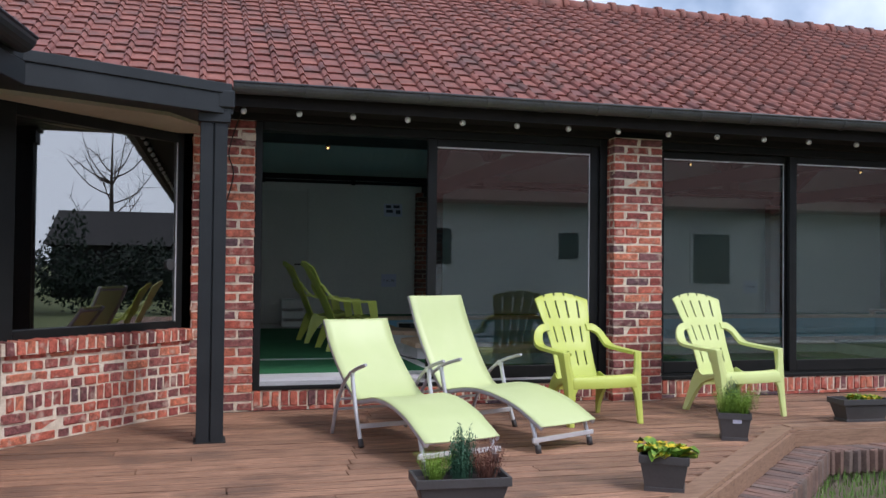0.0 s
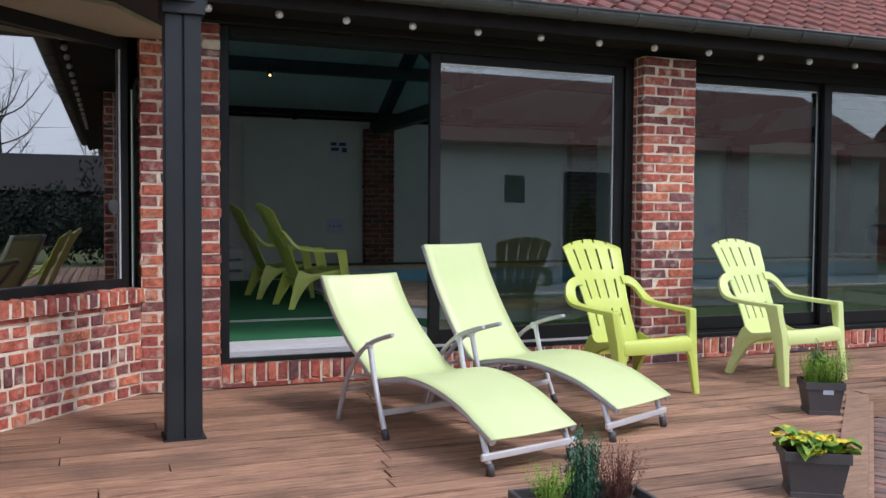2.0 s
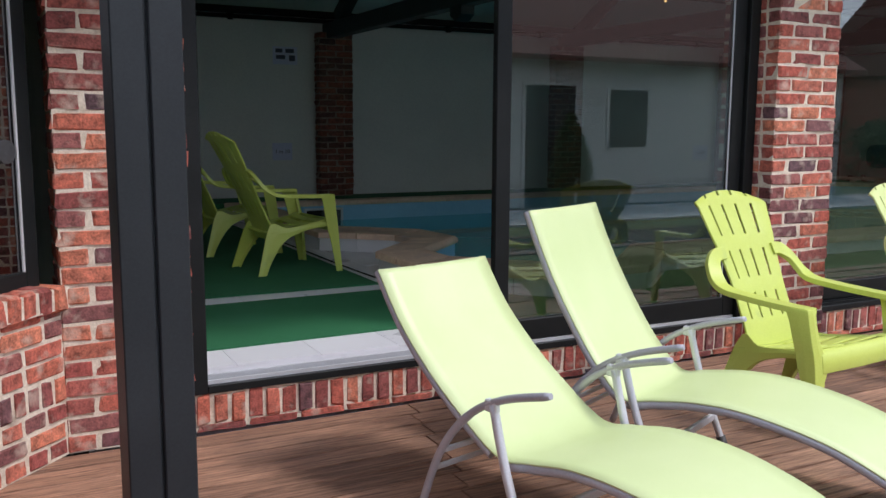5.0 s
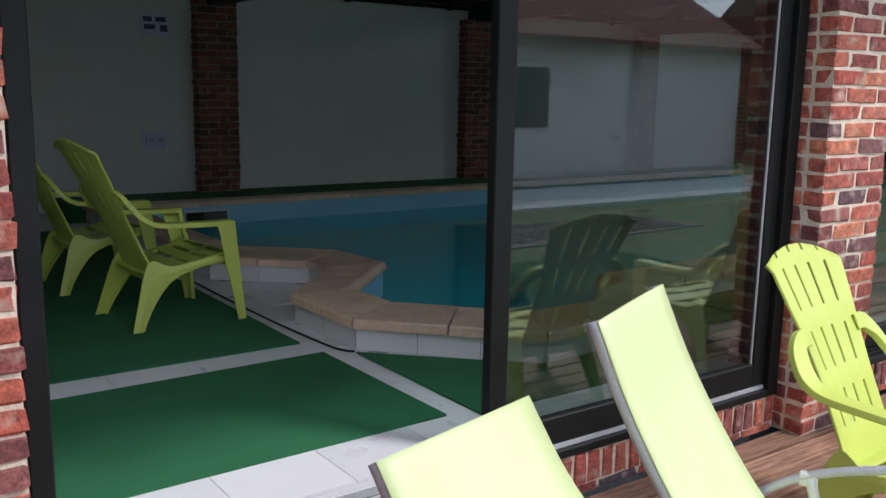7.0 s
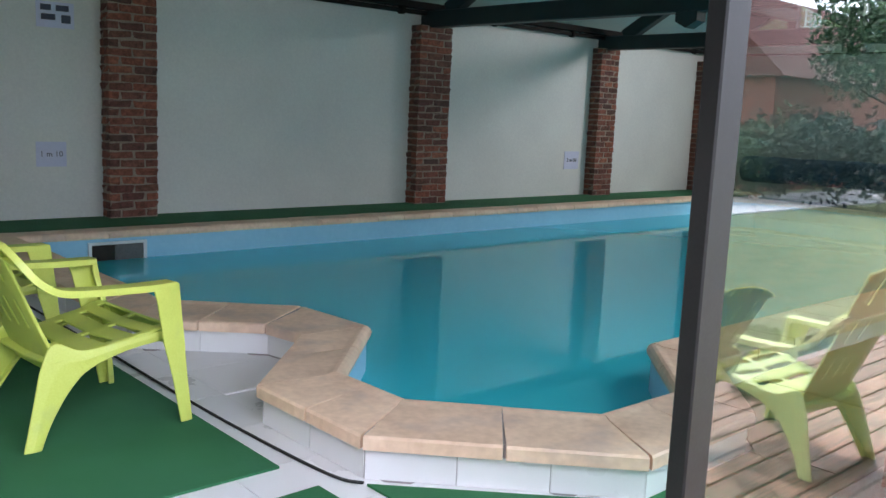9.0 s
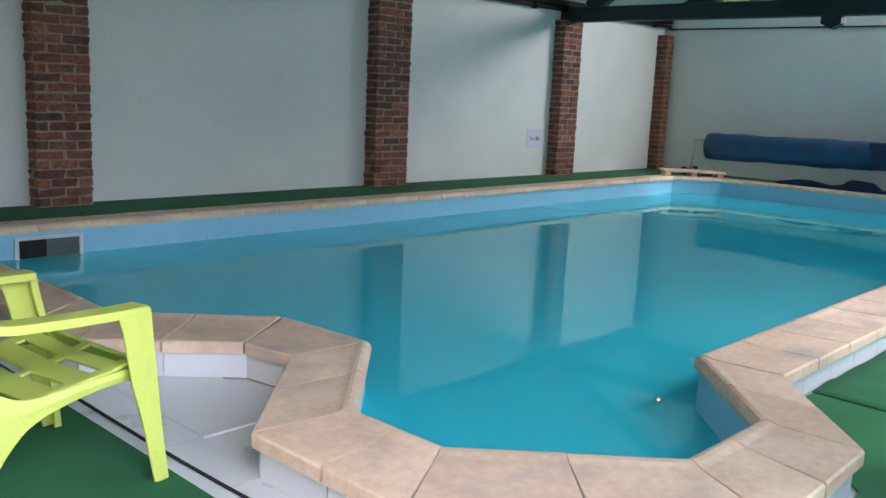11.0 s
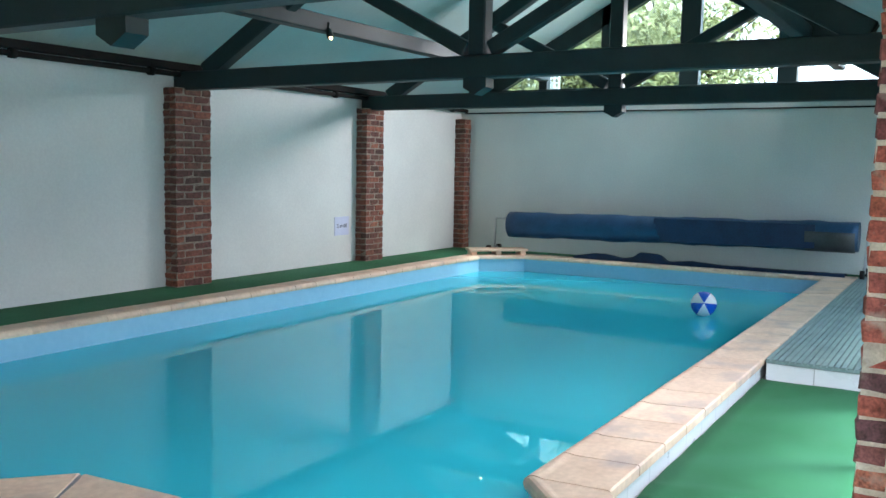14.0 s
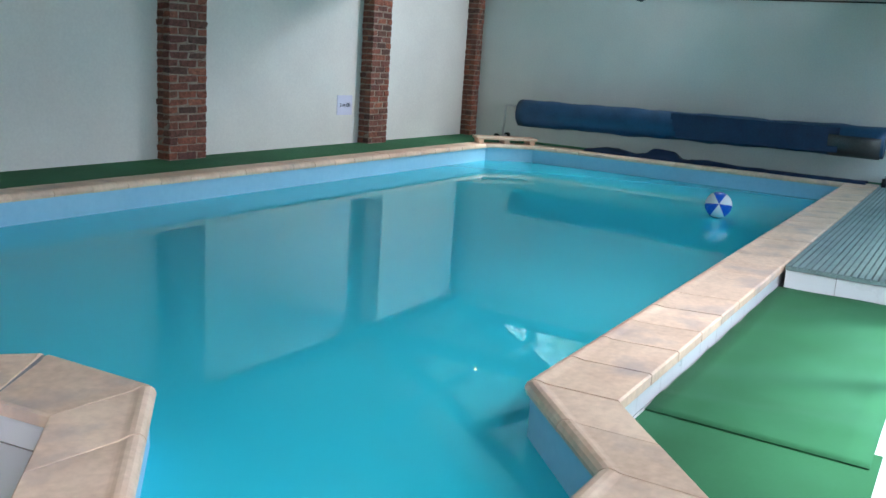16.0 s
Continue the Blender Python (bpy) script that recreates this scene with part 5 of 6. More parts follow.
# ---- planters ----
def planter(at, length, width, height, label, plants):
    t = thing("planter", label, "planter", "planters on the deck", at)
    b = bmesh.new()
    rings = []
    for z, k in ((0.0, 0.80), (0.025, 0.80), (0.025, 0.76), (height - 0.045, 0.93), (height - 0.045, 1.0), (height, 1.0), (height, 0.93), (height - 0.04, 0.91)):
        rings.append([b.verts.new((sx * length / 2 * k, sy * (width / 2 - (1 - k) * length / 2 * 0.6), z)) for sx, sy in ((-1, -1), (1, -1), (1, 1), (-1, 1))])
    for a, c in zip(rings, rings[1:]):
        for i in range(4):
            b.faces.new((a[i], a[(i + 1) % 4], c[(i + 1) % 4], c[i]))
    b.faces.new(rings[0][::-1])
    o = part("pot", b, M_POT, t)
    bv = o.modifiers.new("soft", "BEVEL")
    bv.width, bv.segments = 0.004, 2
    b = bmesh.new()
    box(b, -length * 0.455, length * 0.455, -width * 0.43, width * 0.43, height - 0.06, height - 0.03)
    part("soil", b, M_SOIL, t)
    for i, (kind, x, y, size) in enumerate(plants):
        g = random.Random(100 + int(x * 1000) + int(length * 77))
        b = bmesh.new()
        z0 = height - 0.035
        if kind in ("heather", "dry_heather", "conifer"):
            count = {"heather": 110, "dry_heather": 120, "conifer": 170}[kind]
            for s in range(count):
                a, lean = g.uniform(0, 6.283), g.uniform(0.05, 0.55) if kind != "conifer" else g.uniform(0.0, 0.16)
                r = size * 0.25 * g.random()
                h = size * g.uniform(0.55, 1.0) * (1.0 if kind != "conifer" else (1.0 - 0.55 * r / (size * 0.25)))
                base = Vector((x + r * math.cos(a), y + r * math.sin(a) * 0.7, z0))
                tip = base + Vector((math.cos(a) * lean * h, math.sin(a) * lean * h, h * math.cos(lean)))
                side = Vector((-math.sin(a), math.cos(a), 0)) * 0.0022
                v = [b.verts.new(p) for p in (base - side, base + side, tip)]
                b.faces.new(v)
                for q in range(9):                       # needles up the stem
                    f = 0.3 + 0.7 * q / 8
                    p = base.lerp(tip, f)
                    w = g.uniform(0, 6.283)
                    nd = Vector((math.cos(w) * 0.7, math.sin(w) * 0.7, 0.8)) * size * 0.075 * g.uniform(0.6, 1.1)
                    sd = Vector((-math.sin(w), math.cos(w), 0)) * size * 0.013
                    b.faces.new([b.verts.new(c) for c in (p - sd, p + sd, p + nd)])
            mt = {"heather": M_HEATH, "dry_heather": M_HEATH_RED, "conifer": M_BLUEGREEN}[kind]
            part("plant", b, mt, t, {"heather": "bright green heather", "dry_heather": "dry red-brown heather", "conifer": "small blue-green conifer"}[kind])
        elif kind == "primrose":
            for s in range(26):
                a, ln = s * 2.4 + g.uniform(-0.3, 0.3), size * g.uniform(0.6, 1.0)
                wd, lift = ln * g.uniform(0.32, 0.42), g.uniform(0.2, 0.95)
                d, sd = Vector((math.cos(a), math.sin(a) * 0.8, 0)), Vector((-math.sin(a), math.cos(a), 0))
                rows = []
                for q in range(6):
                    f = q / 5
                    c = Vector((x, y, z0)) + d * ln * f + Vector((0, 0, lift * ln * (f - 0.75 * f * f) * 1.5 + 0.012 * math.sin(f * 9 + s)))
                    hw = wd * math.sin(math.pi * min(0.97, 0.12 + 0.8 * f)) * 0.7
                    rows.append([b.verts.new(c + sd * hw * e + Vector((0, 0, 0.02 * abs(e)))) for e in (-1, 0, 1)])
                for r0, r1 in zip(rows, rows[1:]):
                    for e in range(2):
                        b.faces.new((r0[e], r0[e + 1], r1[e + 1], r1[e])).smooth = True
            leaves = part("leaves", b, M_PRIM, t, "broad green primrose leaves")
            for s in range(11):
                a, r = g.uniform(0, 6.283), size * g.uniform(0.2, 0.9)
                c = Vector((x + math.cos(a) * r, y + math.sin(a) * r * 0.7, z0 + size * g.uniform(0.18, 0.42)))
                fl = bmesh.new()
                for q in range(5):
                    w = q * 1.257 + s
                    e0, e1 = Vector((math.cos(w - 0.5), math.sin(w - 0.5), 0.25)) * 0.032, Vector((math.cos(w + 0.5), math.sin(w + 0.5), 0.25)) * 0.032
                    fl.faces.new([fl.verts.new(p) for p in (c, c + e0, c + (e0 + e1) * 0.6, c + e1)])
                bmesh.ops.remove_doubles(fl, verts=fl.verts, dist=0.0005)
                part("flower", fl, M_YELLOW, leaves, "yellow primrose flower")
    return t


planter(pose(1.25, 4.24, 0, 0, 0, -4), 0.48, 0.24, 0.19, "slate grey window box planted with heather and a conifer", [("heather", -0.13, 0.0, 0.17), ("conifer", 0.02, 0.03, 0.30), ("dry_heather", 0.14, 0.0, 0.21)])
planter(pose(2.49, 4.42, 0, 0, 0, -32), 0.27, 0.20, 0.20, "slate grey pot of yellow primroses at the deck edge", [("primrose", 0.0, 0.0, 0.20)])
planter(pose(3.72, 5.62, 0, 0, 0, -28), 0.23, 0.20, 0.20, "slate grey pot of trailing green heather and a conifer", [("heather", 0.06, -0.02, 0.24), ("heather", -0.05, -0.03, 0.21), ("heather", 0.02, 0.03, 0.22), ("conifer", -0.01, 0.05, 0.28)])
planter(pose(5.20, 6.08, 0, 0, 0, -3), 0.46, 0.22, 0.19, "slate grey window box with low green leaves", [("primrose", -0.02, 0.0, 0.10), ("primrose", 0.1, 0.0, 0.09)])
tag_plate = bmesh.new()
box(tag_plate, -0.03, 0.03, -0.002, 0.002, -0.018, 0.018, pose(3.69, 5.53, 0.145, 8, 0, -28))
solid("plant_label", tag_plate, M_PAPER, "small white plant label on the pot", "label")

# ---- things in the hall ----
roller = thing("cover_roller", "rolled blue bubble pool cover on a wheeled stand", "pool cover")
bm = bmesh.new()
g = random.Random(31)
rings = []
for i in range(41):
    f = i / 40
    y = 13.72 - f * 4.92
    r = 0.196 + 0.006 * math.sin(f * 23) + 0.006 * math.sin(f * 57 + 1) - 0.006 * f
    cz = 0.872 + 0.075 * f
    rings.append([bm.verts.new((12.98 + math.cos(a) * r * 0.95, y, cz + math.sin(a) * r * (0.92 if math.sin(a) > 0 else 1.06) + g.uniform(-0.004, 0.004))) for a in (2 * math.pi * k / 20 for k in range(20))])
for a, b in zip(rings, rings[1:]):
    for k in range(20):
        bm.faces.new((a[k], a[(k + 1) % 20], b[(k + 1) % 20], b[k])).smooth = True
bm.faces.new(rings[0])
bm.faces.new(rings[-1][::-1])
part("rolled_cover", bm, M_BLUE, roller)
bm = bmesh.new()
for i in range(4):
    bar(bm, (12.785, 11.4 - i * 0.03, 1.03 - i * 0.08), (12.785, 9.3, 1.04 - i * 0.075), 0.012, 0.08)
part("cover_edge", bm, M_BLUE_DARK, roller, "loose darker cover edge")
bm = bmesh.new()
flap = [[bm.verts.new((12.98 - math.cos(a) * 0.215, y, 0.94 + math.sin(a) * 0.21)) for a in (0.25 - 0.2 * k for k in range(9))] for y in (9.42, 9.2, 9.0, 8.83)]
for a, b in zip(flap, flap[1:]):
    for k in range(8):
        bm.faces.new((a[k], a[k + 1], b[k + 1], b[k])).smooth = True
loose = part("cover_flap", bm, M_ZINC, roller, "loose grey cover flap")
loose.modifiers.new("thickness", "SOLIDIFY").thickness = 0.006
for y in (13.98, 8.70):
    bm = bmesh.new()
    tube(bm, [(12.98, y - 0.2, 0.95), (12.98, y, 0.95), ], 0.016, 8)
    tube(bm, [(12.98, y, 0.95), (12.98, y + 0.02, COPE + 0.05)], 0.016, 8)
    tube(bm, [(12.78, y + 0.02, COPE + 0.06), (13.16, y + 0.02, COPE + 0.06)], 0.016, 8)
    stand = part("stand", bm, M_ALU, roller, "thin metal stand")
    for x in (12.80, 13.14):
        bm = bmesh.new()
        tube(bm, [(x, y, COPE + 0.05), (x, y + 0.05, COPE + 0.05)], 0.055, 14)
        part("wheel", bm, M_RUBBER, stand, "black rubber wheel")
tarp = bmesh.new()
g = random.Random(8)
rows = []
for i in range(50):
    y = 12.6 - i * 0.075
    hgt = 0.035 + 0.05 * abs(math.sin(i * 0.33)) * (0.5 + 0.5 * math.sin(i * 0.11 + 0.5)) + (0.05 if 12 < i < 18 else 0)
    rows.append([tarp.verts.new((x, y, COPE - 0.011 + z + (g.uniform(0, 0.008) if z else 0))) for x, z in ((12.80, 0.0), (12.84, hgt), (12.95, hgt * 1.1), (13.06, hgt * 0.8), (13.12, 0.0))])
for a, b in zip(rows, rows[1:]):
    for k in range(4):
        tarp.faces.new((a[k], a[k + 1], b[k + 1], b[k])).smooth = True
solid("tarpaulin", tarp, M_BLUE_DARK, "crumpled navy tarpaulin lying along the pool end", "tarpaulin")
pallet = thing("corner_step", "small sand-coloured slatted box on the pool corner", "step box", at=pose(12.52, 13.72, COPE - 0.012, 0, 0, -47))
for i in range(3):
    bm = bmesh.new()
    box(bm, -0.42 + i * 0.38, -0.34 + i * 0.38, -0.14, 0.14, 0.0, 0.07, bevel=0.004)
    part("bearer", bm, M_COPING, pallet)
bm = bmesh.new()
box(bm, -0.45, 0.45, -0.16, 0.16, 0.07, 0.105, bevel=0.006)
part("top", bm, M_COPING, pallet)

ball = bmesh.new()
bmesh.ops.create_uvsphere(ball, u_segments=24, v_segments=16, radius=0.135)
for f in ball.faces:
    f.smooth = True
    a = math.degrees(math.atan2(f.calc_center_median().y, f.calc_center_median().x)) % 360
    f.material_index = int(a // 60) % 2
bmesh.ops.transform(ball, matrix=pose(10.2, 10.0, WATER + 0.125, 0, 78, 195) @ pose(0, 0, 0, 0, 0, -30), verts=ball.verts)
solid("beach_ball", ball, [M_BALL_W, M_BALL_B], "blue and white beach ball floating on the water", "ball")


def notice(name, x, z, w, h, bars, label):
    t = thing(name, label, "sign", at=pose(x, BACK - 0.004, z))
    b = bmesh.new()
    box(b, -w / 2, w / 2, -0.003, 0.003, -h / 2, h / 2)
    part("sheet", b, M_PAPER, t)
    for bx, bz, bw, bh in bars:
        b = bmesh.new()
        box(b, bx - bw / 2, bx + bw / 2, -0.006, -0.0035, bz - bh / 2, bz + bh / 2)
        part("print_bar", b, M_INK, t)
    return t


def lettering(text, x, z, size):
    cu = bpy.data.curves.new("lettering", "FONT")
    cu.body, cu.size, cu.align_x, cu.align_y, cu.extrude = text, size, "CENTER", "CENTER", 0.001
    cu.materials.append(M_INK)
    o = new("lettering", cu)
    o.matrix_basis = pose(x, BACK - 0.013, z, 90, 0, 0)
    return o


sign_one = notice("depth_sign", 10.205, 0.91, 0.31, 0.25, [], "white depth notice on the back wall")
o = lettering("2 m 00", 0, 0, 0.075)
o.matrix_basis = pose(0, -0.006, 0, 90, 0, 0)
o.parent = sign_one
sign_two = notice("depth_sign", 3.08, 0.99, 0.26, 0.22, [], "white depth notice on the back wall")
o = lettering("1 m 10", 0, 0, 0.07)
o.matrix_basis = pose(0, -0.006, 0, 90, 0, 0)
o.parent = sign_two
notice("rules_sign", 3.14, 2.20, 0.32, 0.22, [(-0.08, 0.06, 0.09, 0.05), (0.06, 0.06, 0.11, 0.05), (-0.06, -0.02, 0.12, 0.05), (0.09, -0.03, 0.08, 0.07)], "white notice with dark pictograms high on the wall")

door = thing("door_1", "white panelled door in the back wall corner", "door", kind="structure")
bm = bmesh.new()
box(bm, 0.86, 1.66, BACK - 0.03, BACK - 0.002, FLOOR, 2.48, bevel=0.005)
part("panel", bm, M_SIDING, door)
bm = bmesh.new()
box(bm, 1.666, 1.71, BACK - 0.035, BACK - 0.002, FLOOR, 2.52, bevel=0.004)
part("frame", bm, M_SIDING, door)
bm = bmesh.new()
tube(bm, [(1.56, BACK - 0.07, 1.25), (1.46, BACK - 0.07, 1.25)], 0.012, 8)
tube(bm, [(1.56, BACK - 0.07, 1.25), (1.56, BACK - 0.02, 1.25)], 0.012, 8)
part("handle", bm, M_FRAME, door)
heater = thing("pump_box", "white slatted equipment box on the floor by the back wall", "equipment box", at=pose(1.38, 14.2, FLOOR - 0.004))
for z0, z1, nm in ((0.0, 0.10, "base"), (0.13, 0.26, "drawer"), (0.29, 0.44, "top")):
    bm = bmesh.new()
    box(bm, -0.19, 0.19, -0.18, 0.18, z0, z1, bevel=0.012)
    part(nm, bm, M_SIDING, heater)
for x in (-0.16, 0.16):
    bm = bmesh.new()
    box(bm, x - 0.02, x + 0.02, -0.15, 0.15, 0.09, 0.30)
    part("leg", bm, M_SIDING, heater)


def spot(x, y, z):
    t = thing("spot_lamp", "small lit spot lamp on a roof purlin", "lamp", "spot lamps", pose(x, y, z))
    b = bmesh.new()
    tube(b, [(0, 0, 0.12), (0, 0, 0.02)], 0.014, 8)
    tube(b, [(0, 0, 0.05), (0, -0.03, -0.03)], [0.028, 0.04], 12)
    part("housing", b, M_BEAM, t)
    b = bmesh.new()
    bmesh.ops.create_uvsphere(b, u_segments=10, v_segments=8, radius=0.017)
    bmesh.ops.translate(b, verts=b.verts, vec=(0, -0.035, -0.04))
    part("lamp", b, M_SPOT, t)


for x in (1.79, 4.9, 7.95, 11.38):
    spot(x, 13.33, 3.05)

# ---- garden and houses round about ----
def leaf_cloud(b, g, centre, radius, count, size, squash=1.0):
    """Small leaf blades scattered through lumpy clumps, densest near the skin."""
    lumps = [Vector((g.gauss(0, 0.5), g.gauss(0, 0.5), g.gauss(0, 0.45) * squash)) * radius for i in range(9)]
    for i in range(count):
        c = g.choice(lumps)
        d = Vector((g.gauss(0, 1), g.gauss(0, 1), g.gauss(0, 1))).normalized() * radius * 0.55 * g.uniform(0.55, 1.05)
        p = Vector(centre) + c * 0.8 + d
        a = Vector((g.gauss(0, 1), g.gauss(0, 1), g.gauss(0, 1))).normalized() * size
        e = a.orthogonal().normalized() * size * 0.45
        b.faces.new([b.verts.new(q) for q in (p - a, p + e, p + a, p - e)])


def tree(x, y, height, crown, seed, label, material, bare=False):
    g = random.Random(seed)
    t = thing("tree", label, "tree", "garden trees", pose(x, y, -0.34))
    b = bmesh.new()
    tube(b, smooth_line([(0, 0, 0), (g.uniform(-0.1, 0.1), 0.05, height * 0.3), (g.uniform(-0.2, 0.2), 0, height * 0.62), (0, 0, height * 0.95)], 4), [height * 0.025 * (1 - 0.075 * i) for i in range(13)], 8)
    part("trunk", b, M_BARK, t)
    lb = bmesh.new()
    for k in range(16 if bare else 8):
        a, z = k * 2.4, height * g.uniform(0.3, 0.8)
        ln = crown * g.uniform(0.6, 1.0)
        tip = Vector((math.cos(a) * ln, math.sin(a) * ln, z + ln * g.uniform(0.5, 1.1)))
        mid = Vector((math.cos(a) * ln * 0.5, math.sin(a) * ln * 0.5, z + ln * 0.25))
        tube(lb, smooth_line([(0, 0, z), mid, tip], 3), [0.05, 0.045, 0.04, 0.032, 0.024, 0.016, 0.008], 6)
        if bare:
            for q in range(7):
                s = mid.lerp(tip, g.random())
                e = s + Vector((g.gauss(0, 1), g.gauss(0, 1), abs(g.gauss(0.6, 1)))) * crown * 0.25
                tube(lb, [s, e], [0.014, 0.004], 4)
    part("limbs", lb, M_BARK, t)
    if not bare:
        cb = bmesh.new()
        leaf_cloud(cb, g, (0, 0, height * 0.68), crown, 5200, 0.10, 0.9)
        part("crown", cb, material, t)
    return t


for i, (x, y, h, c) in enumerate(((20.0, 13.2, 6.0, 2.0), (20.5, 15.4, 6.5, 2.2), (19.0, 17.6, 6.0, 2.2), (24.0, 15.0, 7.5, 2.6), (25.0, 18.4, 8.0, 2.8))):
    tree(x, y, h, c, 60 + i, "leafy green garden tree behind the gable", M_FOL_LIT)
for i, (x, y, h, c) in enumerate(((25.0, -1.0, 6.0, 2.4), (-9.5, -8.0, 7.0, 2.6))):
    tree(x, y, h, c, 80 + i, "dark leafy garden tree by the lawn", M_FOL)
for i, (x, y, h, c) in enumerate(((42.0, 2.4, 9.0, 2.6), (45.0, 7.0, 10.0, 2.8))):
    tree(x, y, h, c, 90 + i, "bare winter tree beyond the lawn", M_FOL, bare=True)

cypress = thing("cypress", "small columnar conifer in the gravel bed", "shrub", at=pose(7.2, 0.9, -0.34))
bm = bmesh.new()
g = random.Random(14)
for i in range(2600):
    f = g.random() ** 0.8
    a, r = g.uniform(0, 6.283), 0.33 * math.sin(math.pi * min(0.98, 0.12 + f * 0.86)) * g.uniform(0.75, 1.08)
    p = Vector((math.cos(a) * r, math.sin(a) * r, 0.1 + 1.7 * f))
    up = Vector((math.cos(a) * 0.4, math.sin(a) * 0.4, 1)) * 0.09
    sd = Vector((-math.sin(a), math.cos(a), 0)) * 0.02
    bm.faces.new([bm.verts.new(q) for q in (p - sd, p + sd, p + up)])
part("foliage", bm, M_FOL, cypress)
bm = bmesh.new()
tube(bm, [(0, 0, 0), (0, 0, 1.2)], [0.05, 0.02], 8)
part("trunk", bm, M_BARK, cypress)
bm = bmesh.new()
g = random.Random(15)
prism(bm, [(5.2, 0.2), (10.5, 0.4), (10.8, 1.7), (5.4, 1.9)], -0.34, -0.31)
for i in range(1500):
    x, y, s = g.uniform(5.4, 10.5), g.uniform(0.4, 1.65), g.uniform(0.012, 0.035)
    box(bm, -s, s, -s * 0.8, s * 0.8, -s * 0.5, s * 0.5, pose(x, y, -0.305, g.uniform(0, 60), 0, g.uniform(0, 180)))
solid("gravel_bed", bm, M_GRAVEL, "bed of brown gravel in the lawn", "gravel", kind="stuff")
bm = bmesh.new()
prism(bm, [(-8, -3.2), (40, -3.2), (40, -0.9), (-8, -0.9)], -0.335, -0.30)
solid("garden_path", bm, M_PAVE, "pale paved path before the white house", "path", kind="structure")

# white boarded house across the garden
house = thing("white_house", "white boarded house with red tiled roof across the garden", "house")
bm = bmesh.new()
HX0, HX1, HY = 1.0, 18.7, -3.6
box(bm, HX0, HX1, HY - 6.0, HY - 0.03, -0.6, 2.75)
part("wall", bm, M_SIDING, house)
for i in range(19):
    b = bmesh.new()
    z = -0.3 + i * 0.16
    vs = [b.verts.new(p) for p in ((HX0, HY, z), (HX1, HY, z), (HX1, HY - 0.025, z + 0.156), (HX0, HY - 0.025, z + 0.156))]
    b.faces.new(vs)
    lo = [b.verts.new(p) for p in ((HX0, HY - 0.03, z), (HX1, HY - 0.03, z))]
    b.faces.new((lo[0], lo[1], vs[1], vs[0]))
    part("board", b, M_SIDING, house)
for x0, x1, z0, z1, nm in ((9.3, 10.5, -0.3, 2.15, "door"), (7.85, 8.35, 1.45, 2.05, "window"), (4.6, 5.3, 1.3, 2.1, "window"), (11.4, 12.4, 0.9, 2.1, "window")):
    b = bmesh.new()
    box(b, x0 - 0.08, x1 + 0.08, HY - 0.02, HY + 0.03, z0 - 0.04, z1 + 0.08, bevel=0.006)
    w = part(nm, b, M_SIDING, house)
    b = bmesh.new()
    box(b, x0, x1, HY - 0.02, HY + 0.035, z0, z1)
    part("pane", b, M_DARK_WIN, w, "dark glass")
b = bmesh.new()
for ya, yb, za, zb in ((HY + 0.45, HY - 3.0, 2.62, 4.6), (HY - 6.45, HY - 3.0, 2.62, 4.6)):
    vs = [b.verts.new(p) for p in ((HX0 - 0.3, ya, za), (HX1 + 0.3, ya, za), (HX1 + 0.3, yb, zb), (HX0 - 0.3, yb, zb), (HX0 - 0.3, ya, za + 0.1), (HX1 + 0.3, ya, za + 0.1), (HX1 + 0.3, yb, zb + 0.1), (HX0 - 0.3, yb, zb + 0.1))]
    for f in ((3, 2, 1, 0), (4, 5, 6, 7), (0, 1, 5, 4), (1, 2, 6, 5), (2, 3, 7, 6), (3, 0, 4, 7)):
        b.faces.new([vs[i] for i in f])
part("roof", b, M_ROOF_FAR, house)

brick_house = thing("brick_house", "red brick neighbour house with a tiled gable roof", "house")
b = bmesh.new()
box(b, 24.0, 34.0, -9.0, -4.0, -0.6, 3.0)
part("wall", b, M_HOUSE_BRICK, brick_house)
b = bmesh.new()
prism(b, [(-9.4, 2.9), (-3.6, 2.9), (-6.5, 5.6)], 23.7, 34.3)
bmesh.ops.transform(b, matrix=Matrix(((0, 0, 1, 0), (1, 0, 0, 0), (0, 1, 0, 0), (0, 0, 0, 1))), verts=b.verts)
rf = part("roof", b, M_ROOF_FAR, brick_house)
b = bmesh.new()
box(b, 25.6, 26.2, -6.8, -6.2, 5.0, 6.4, bevel=0.02)
part("chimney", b, M_HOUSE_BRICK, rf)
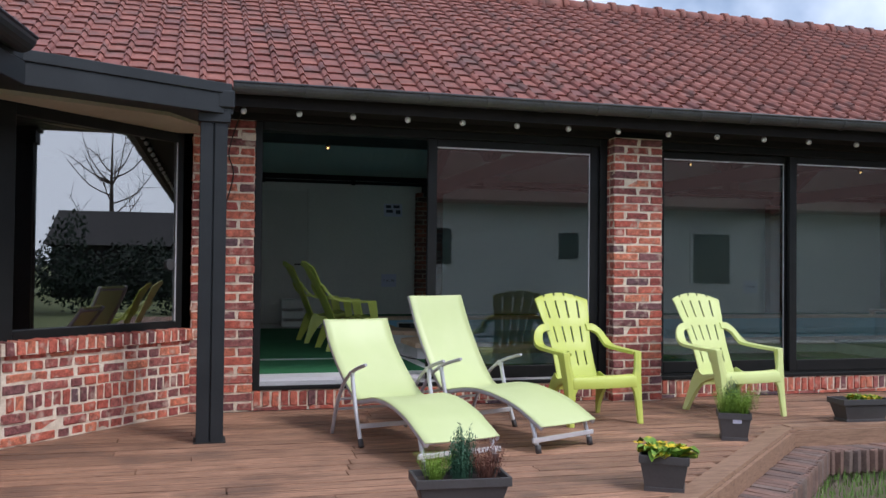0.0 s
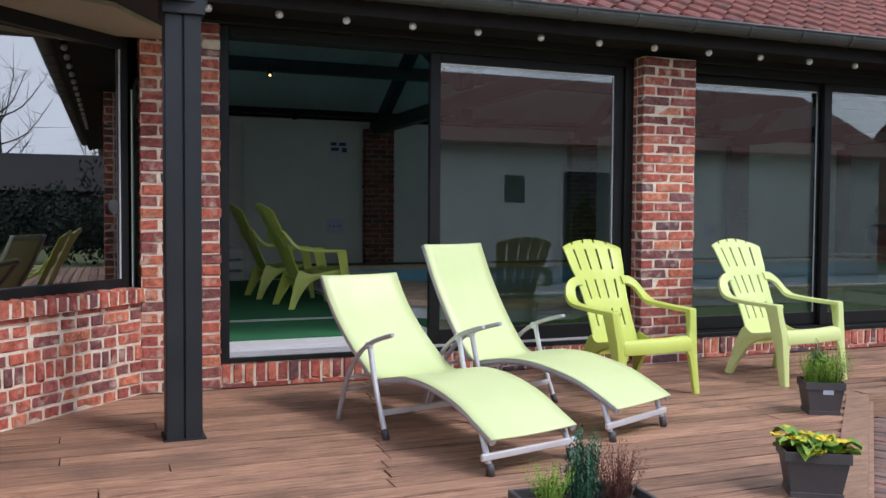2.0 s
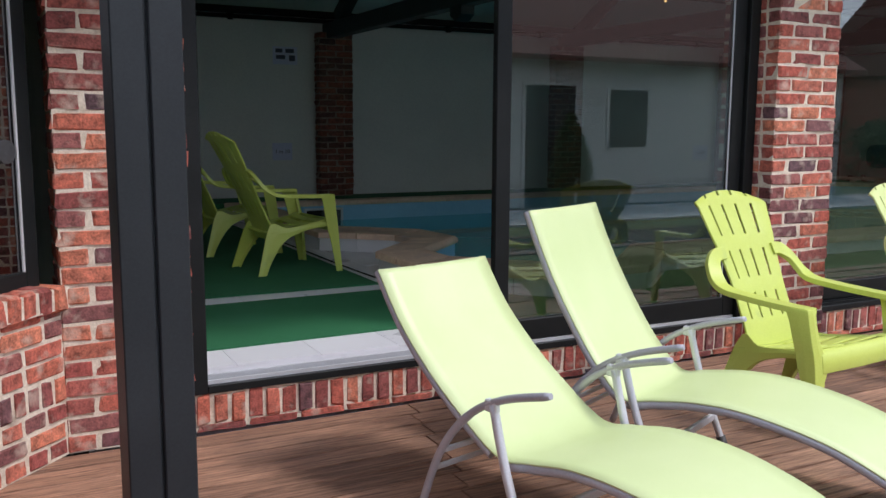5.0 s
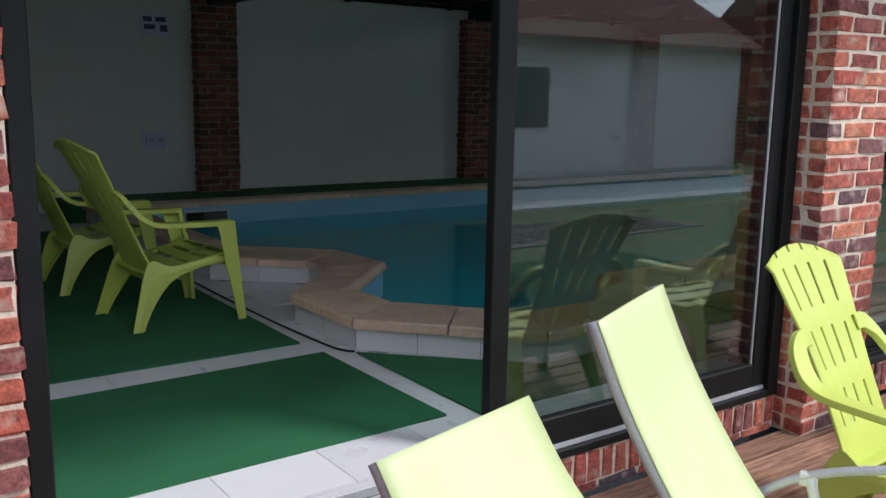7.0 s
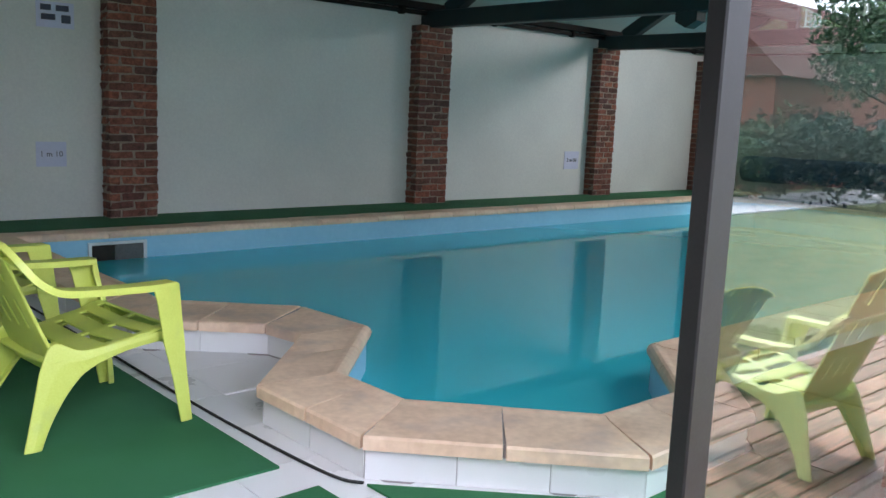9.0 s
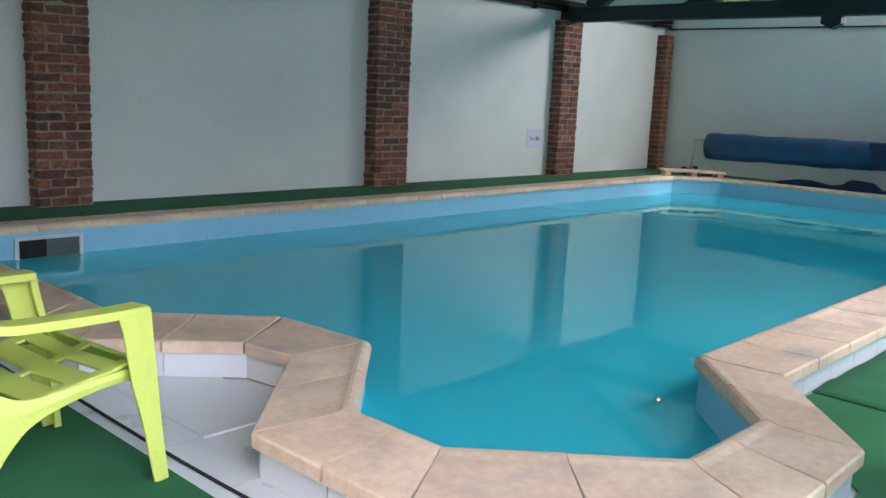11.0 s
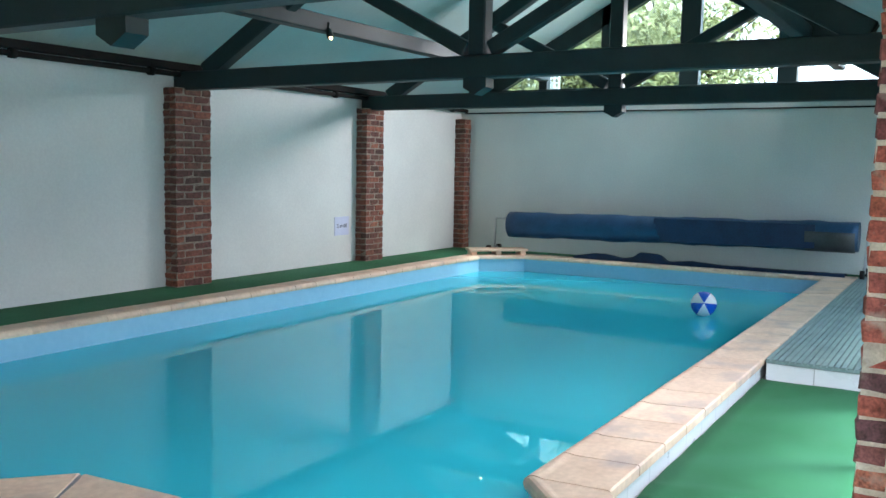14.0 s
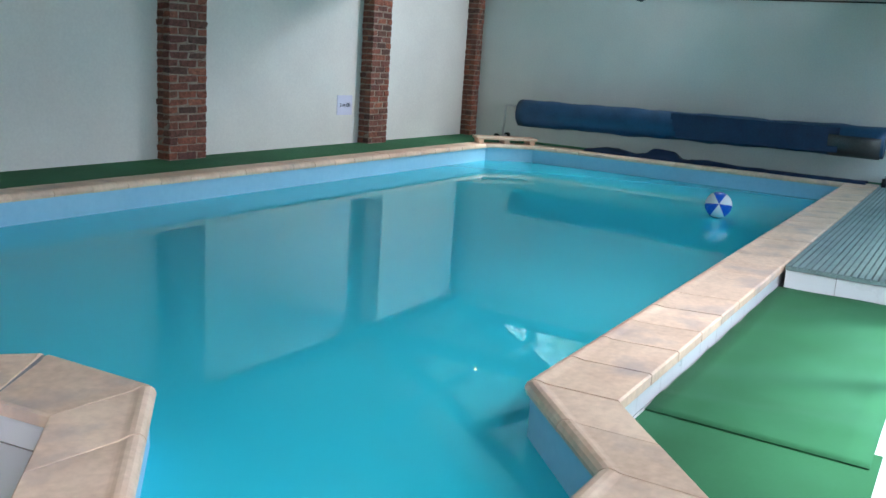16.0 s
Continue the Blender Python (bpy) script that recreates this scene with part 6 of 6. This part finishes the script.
for x in (25.0, 28.0, 31.0):
    b = bmesh.new()
    box(b, x, x + 1.0, -4.02, -3.97, 0.6, 1.9, bevel=0.01)
    part("window", b, M_DARK_WIN, brick_house)
# barn walls and roof painted near black as a silhouette against the sky
barn = thing("barn", "brick barn with low tiled roof beyond the lawn, coloured as a backlit silhouette", "barn")
b = bmesh.new()
box(b, 36.0, 43.0, 0.5, 11.0, -0.6, 2.2)
part("wall", b, M_BACKLIT, barn)
b = bmesh.new()
prism(b, [(35.6, 2.1), (43.4, 2.1), (39.5, 3.9)], 0.2, 11.3)
bmesh.ops.transform(b, matrix=Matrix(((1, 0, 0, 0), (0, 0, 1, 0), (0, 1, 0, 0), (0, 0, 0, 1))), verts=b.verts)
part("roof", b, M_BACKLIT, barn)
hedge = bmesh.new()
g = random.Random(44)
for i in range(14):
    leaf_cloud(hedge, g, (19.4 + i * 0.5, -3.0 + 0.1 * i, 0.9), 0.9, 700, 0.08, 0.9)
solid("hedge", hedge, M_FOL, "dark green garden hedge", "hedge")
# added hedge, out of direct view: darkens the lower reflection in the porch window
bm = bmesh.new()
g = random.Random(47)
for i in range(16):
    leaf_cloud(bm, g, (21.5 + g.uniform(-0.4, 0.4), -2.5 + i * 0.85, 0.75 + g.uniform(-0.1, 0.25)), 1.15, 800, 0.09, 1.0)
solid("hedge", bm, M_FOL_SILHOUETTE, "added near-black hedge that hides the lawn from the porch window's reflection", "hedge")
trellis = thing("trellis", "narrow white wooden lattice trellis standing behind the gable", "trellis", at=pose(17.0, 14.89, -0.335))
for y in (-0.14, -0.045, 0.045, 0.14):
    bm = bmesh.new()
    box(bm, -0.015, 0.015, y - 0.016, y + 0.016, 0.0, 4.9)
    part("upright", bm, M_SIDING, trellis)
for i in range(50):
    bm = bmesh.new()
    box(bm, 0.0152, 0.03, -0.156, 0.156, 0.05 + i * 0.097, 0.082 + i * 0.097)
    part("slat", bm, M_SIDING, trellis)

# one pale lime-washed brick near the top of the corner pier
pale = new("brick", mesh_of("brick", worn_block(61, 0.05), M_MORTAR))
pale.parent = p_left
pale.matrix_basis = pose(0.352, FACE + 0.093, 2.30) @ Matrix.Diagonal((0.118, 0.1, 0.064, 1))
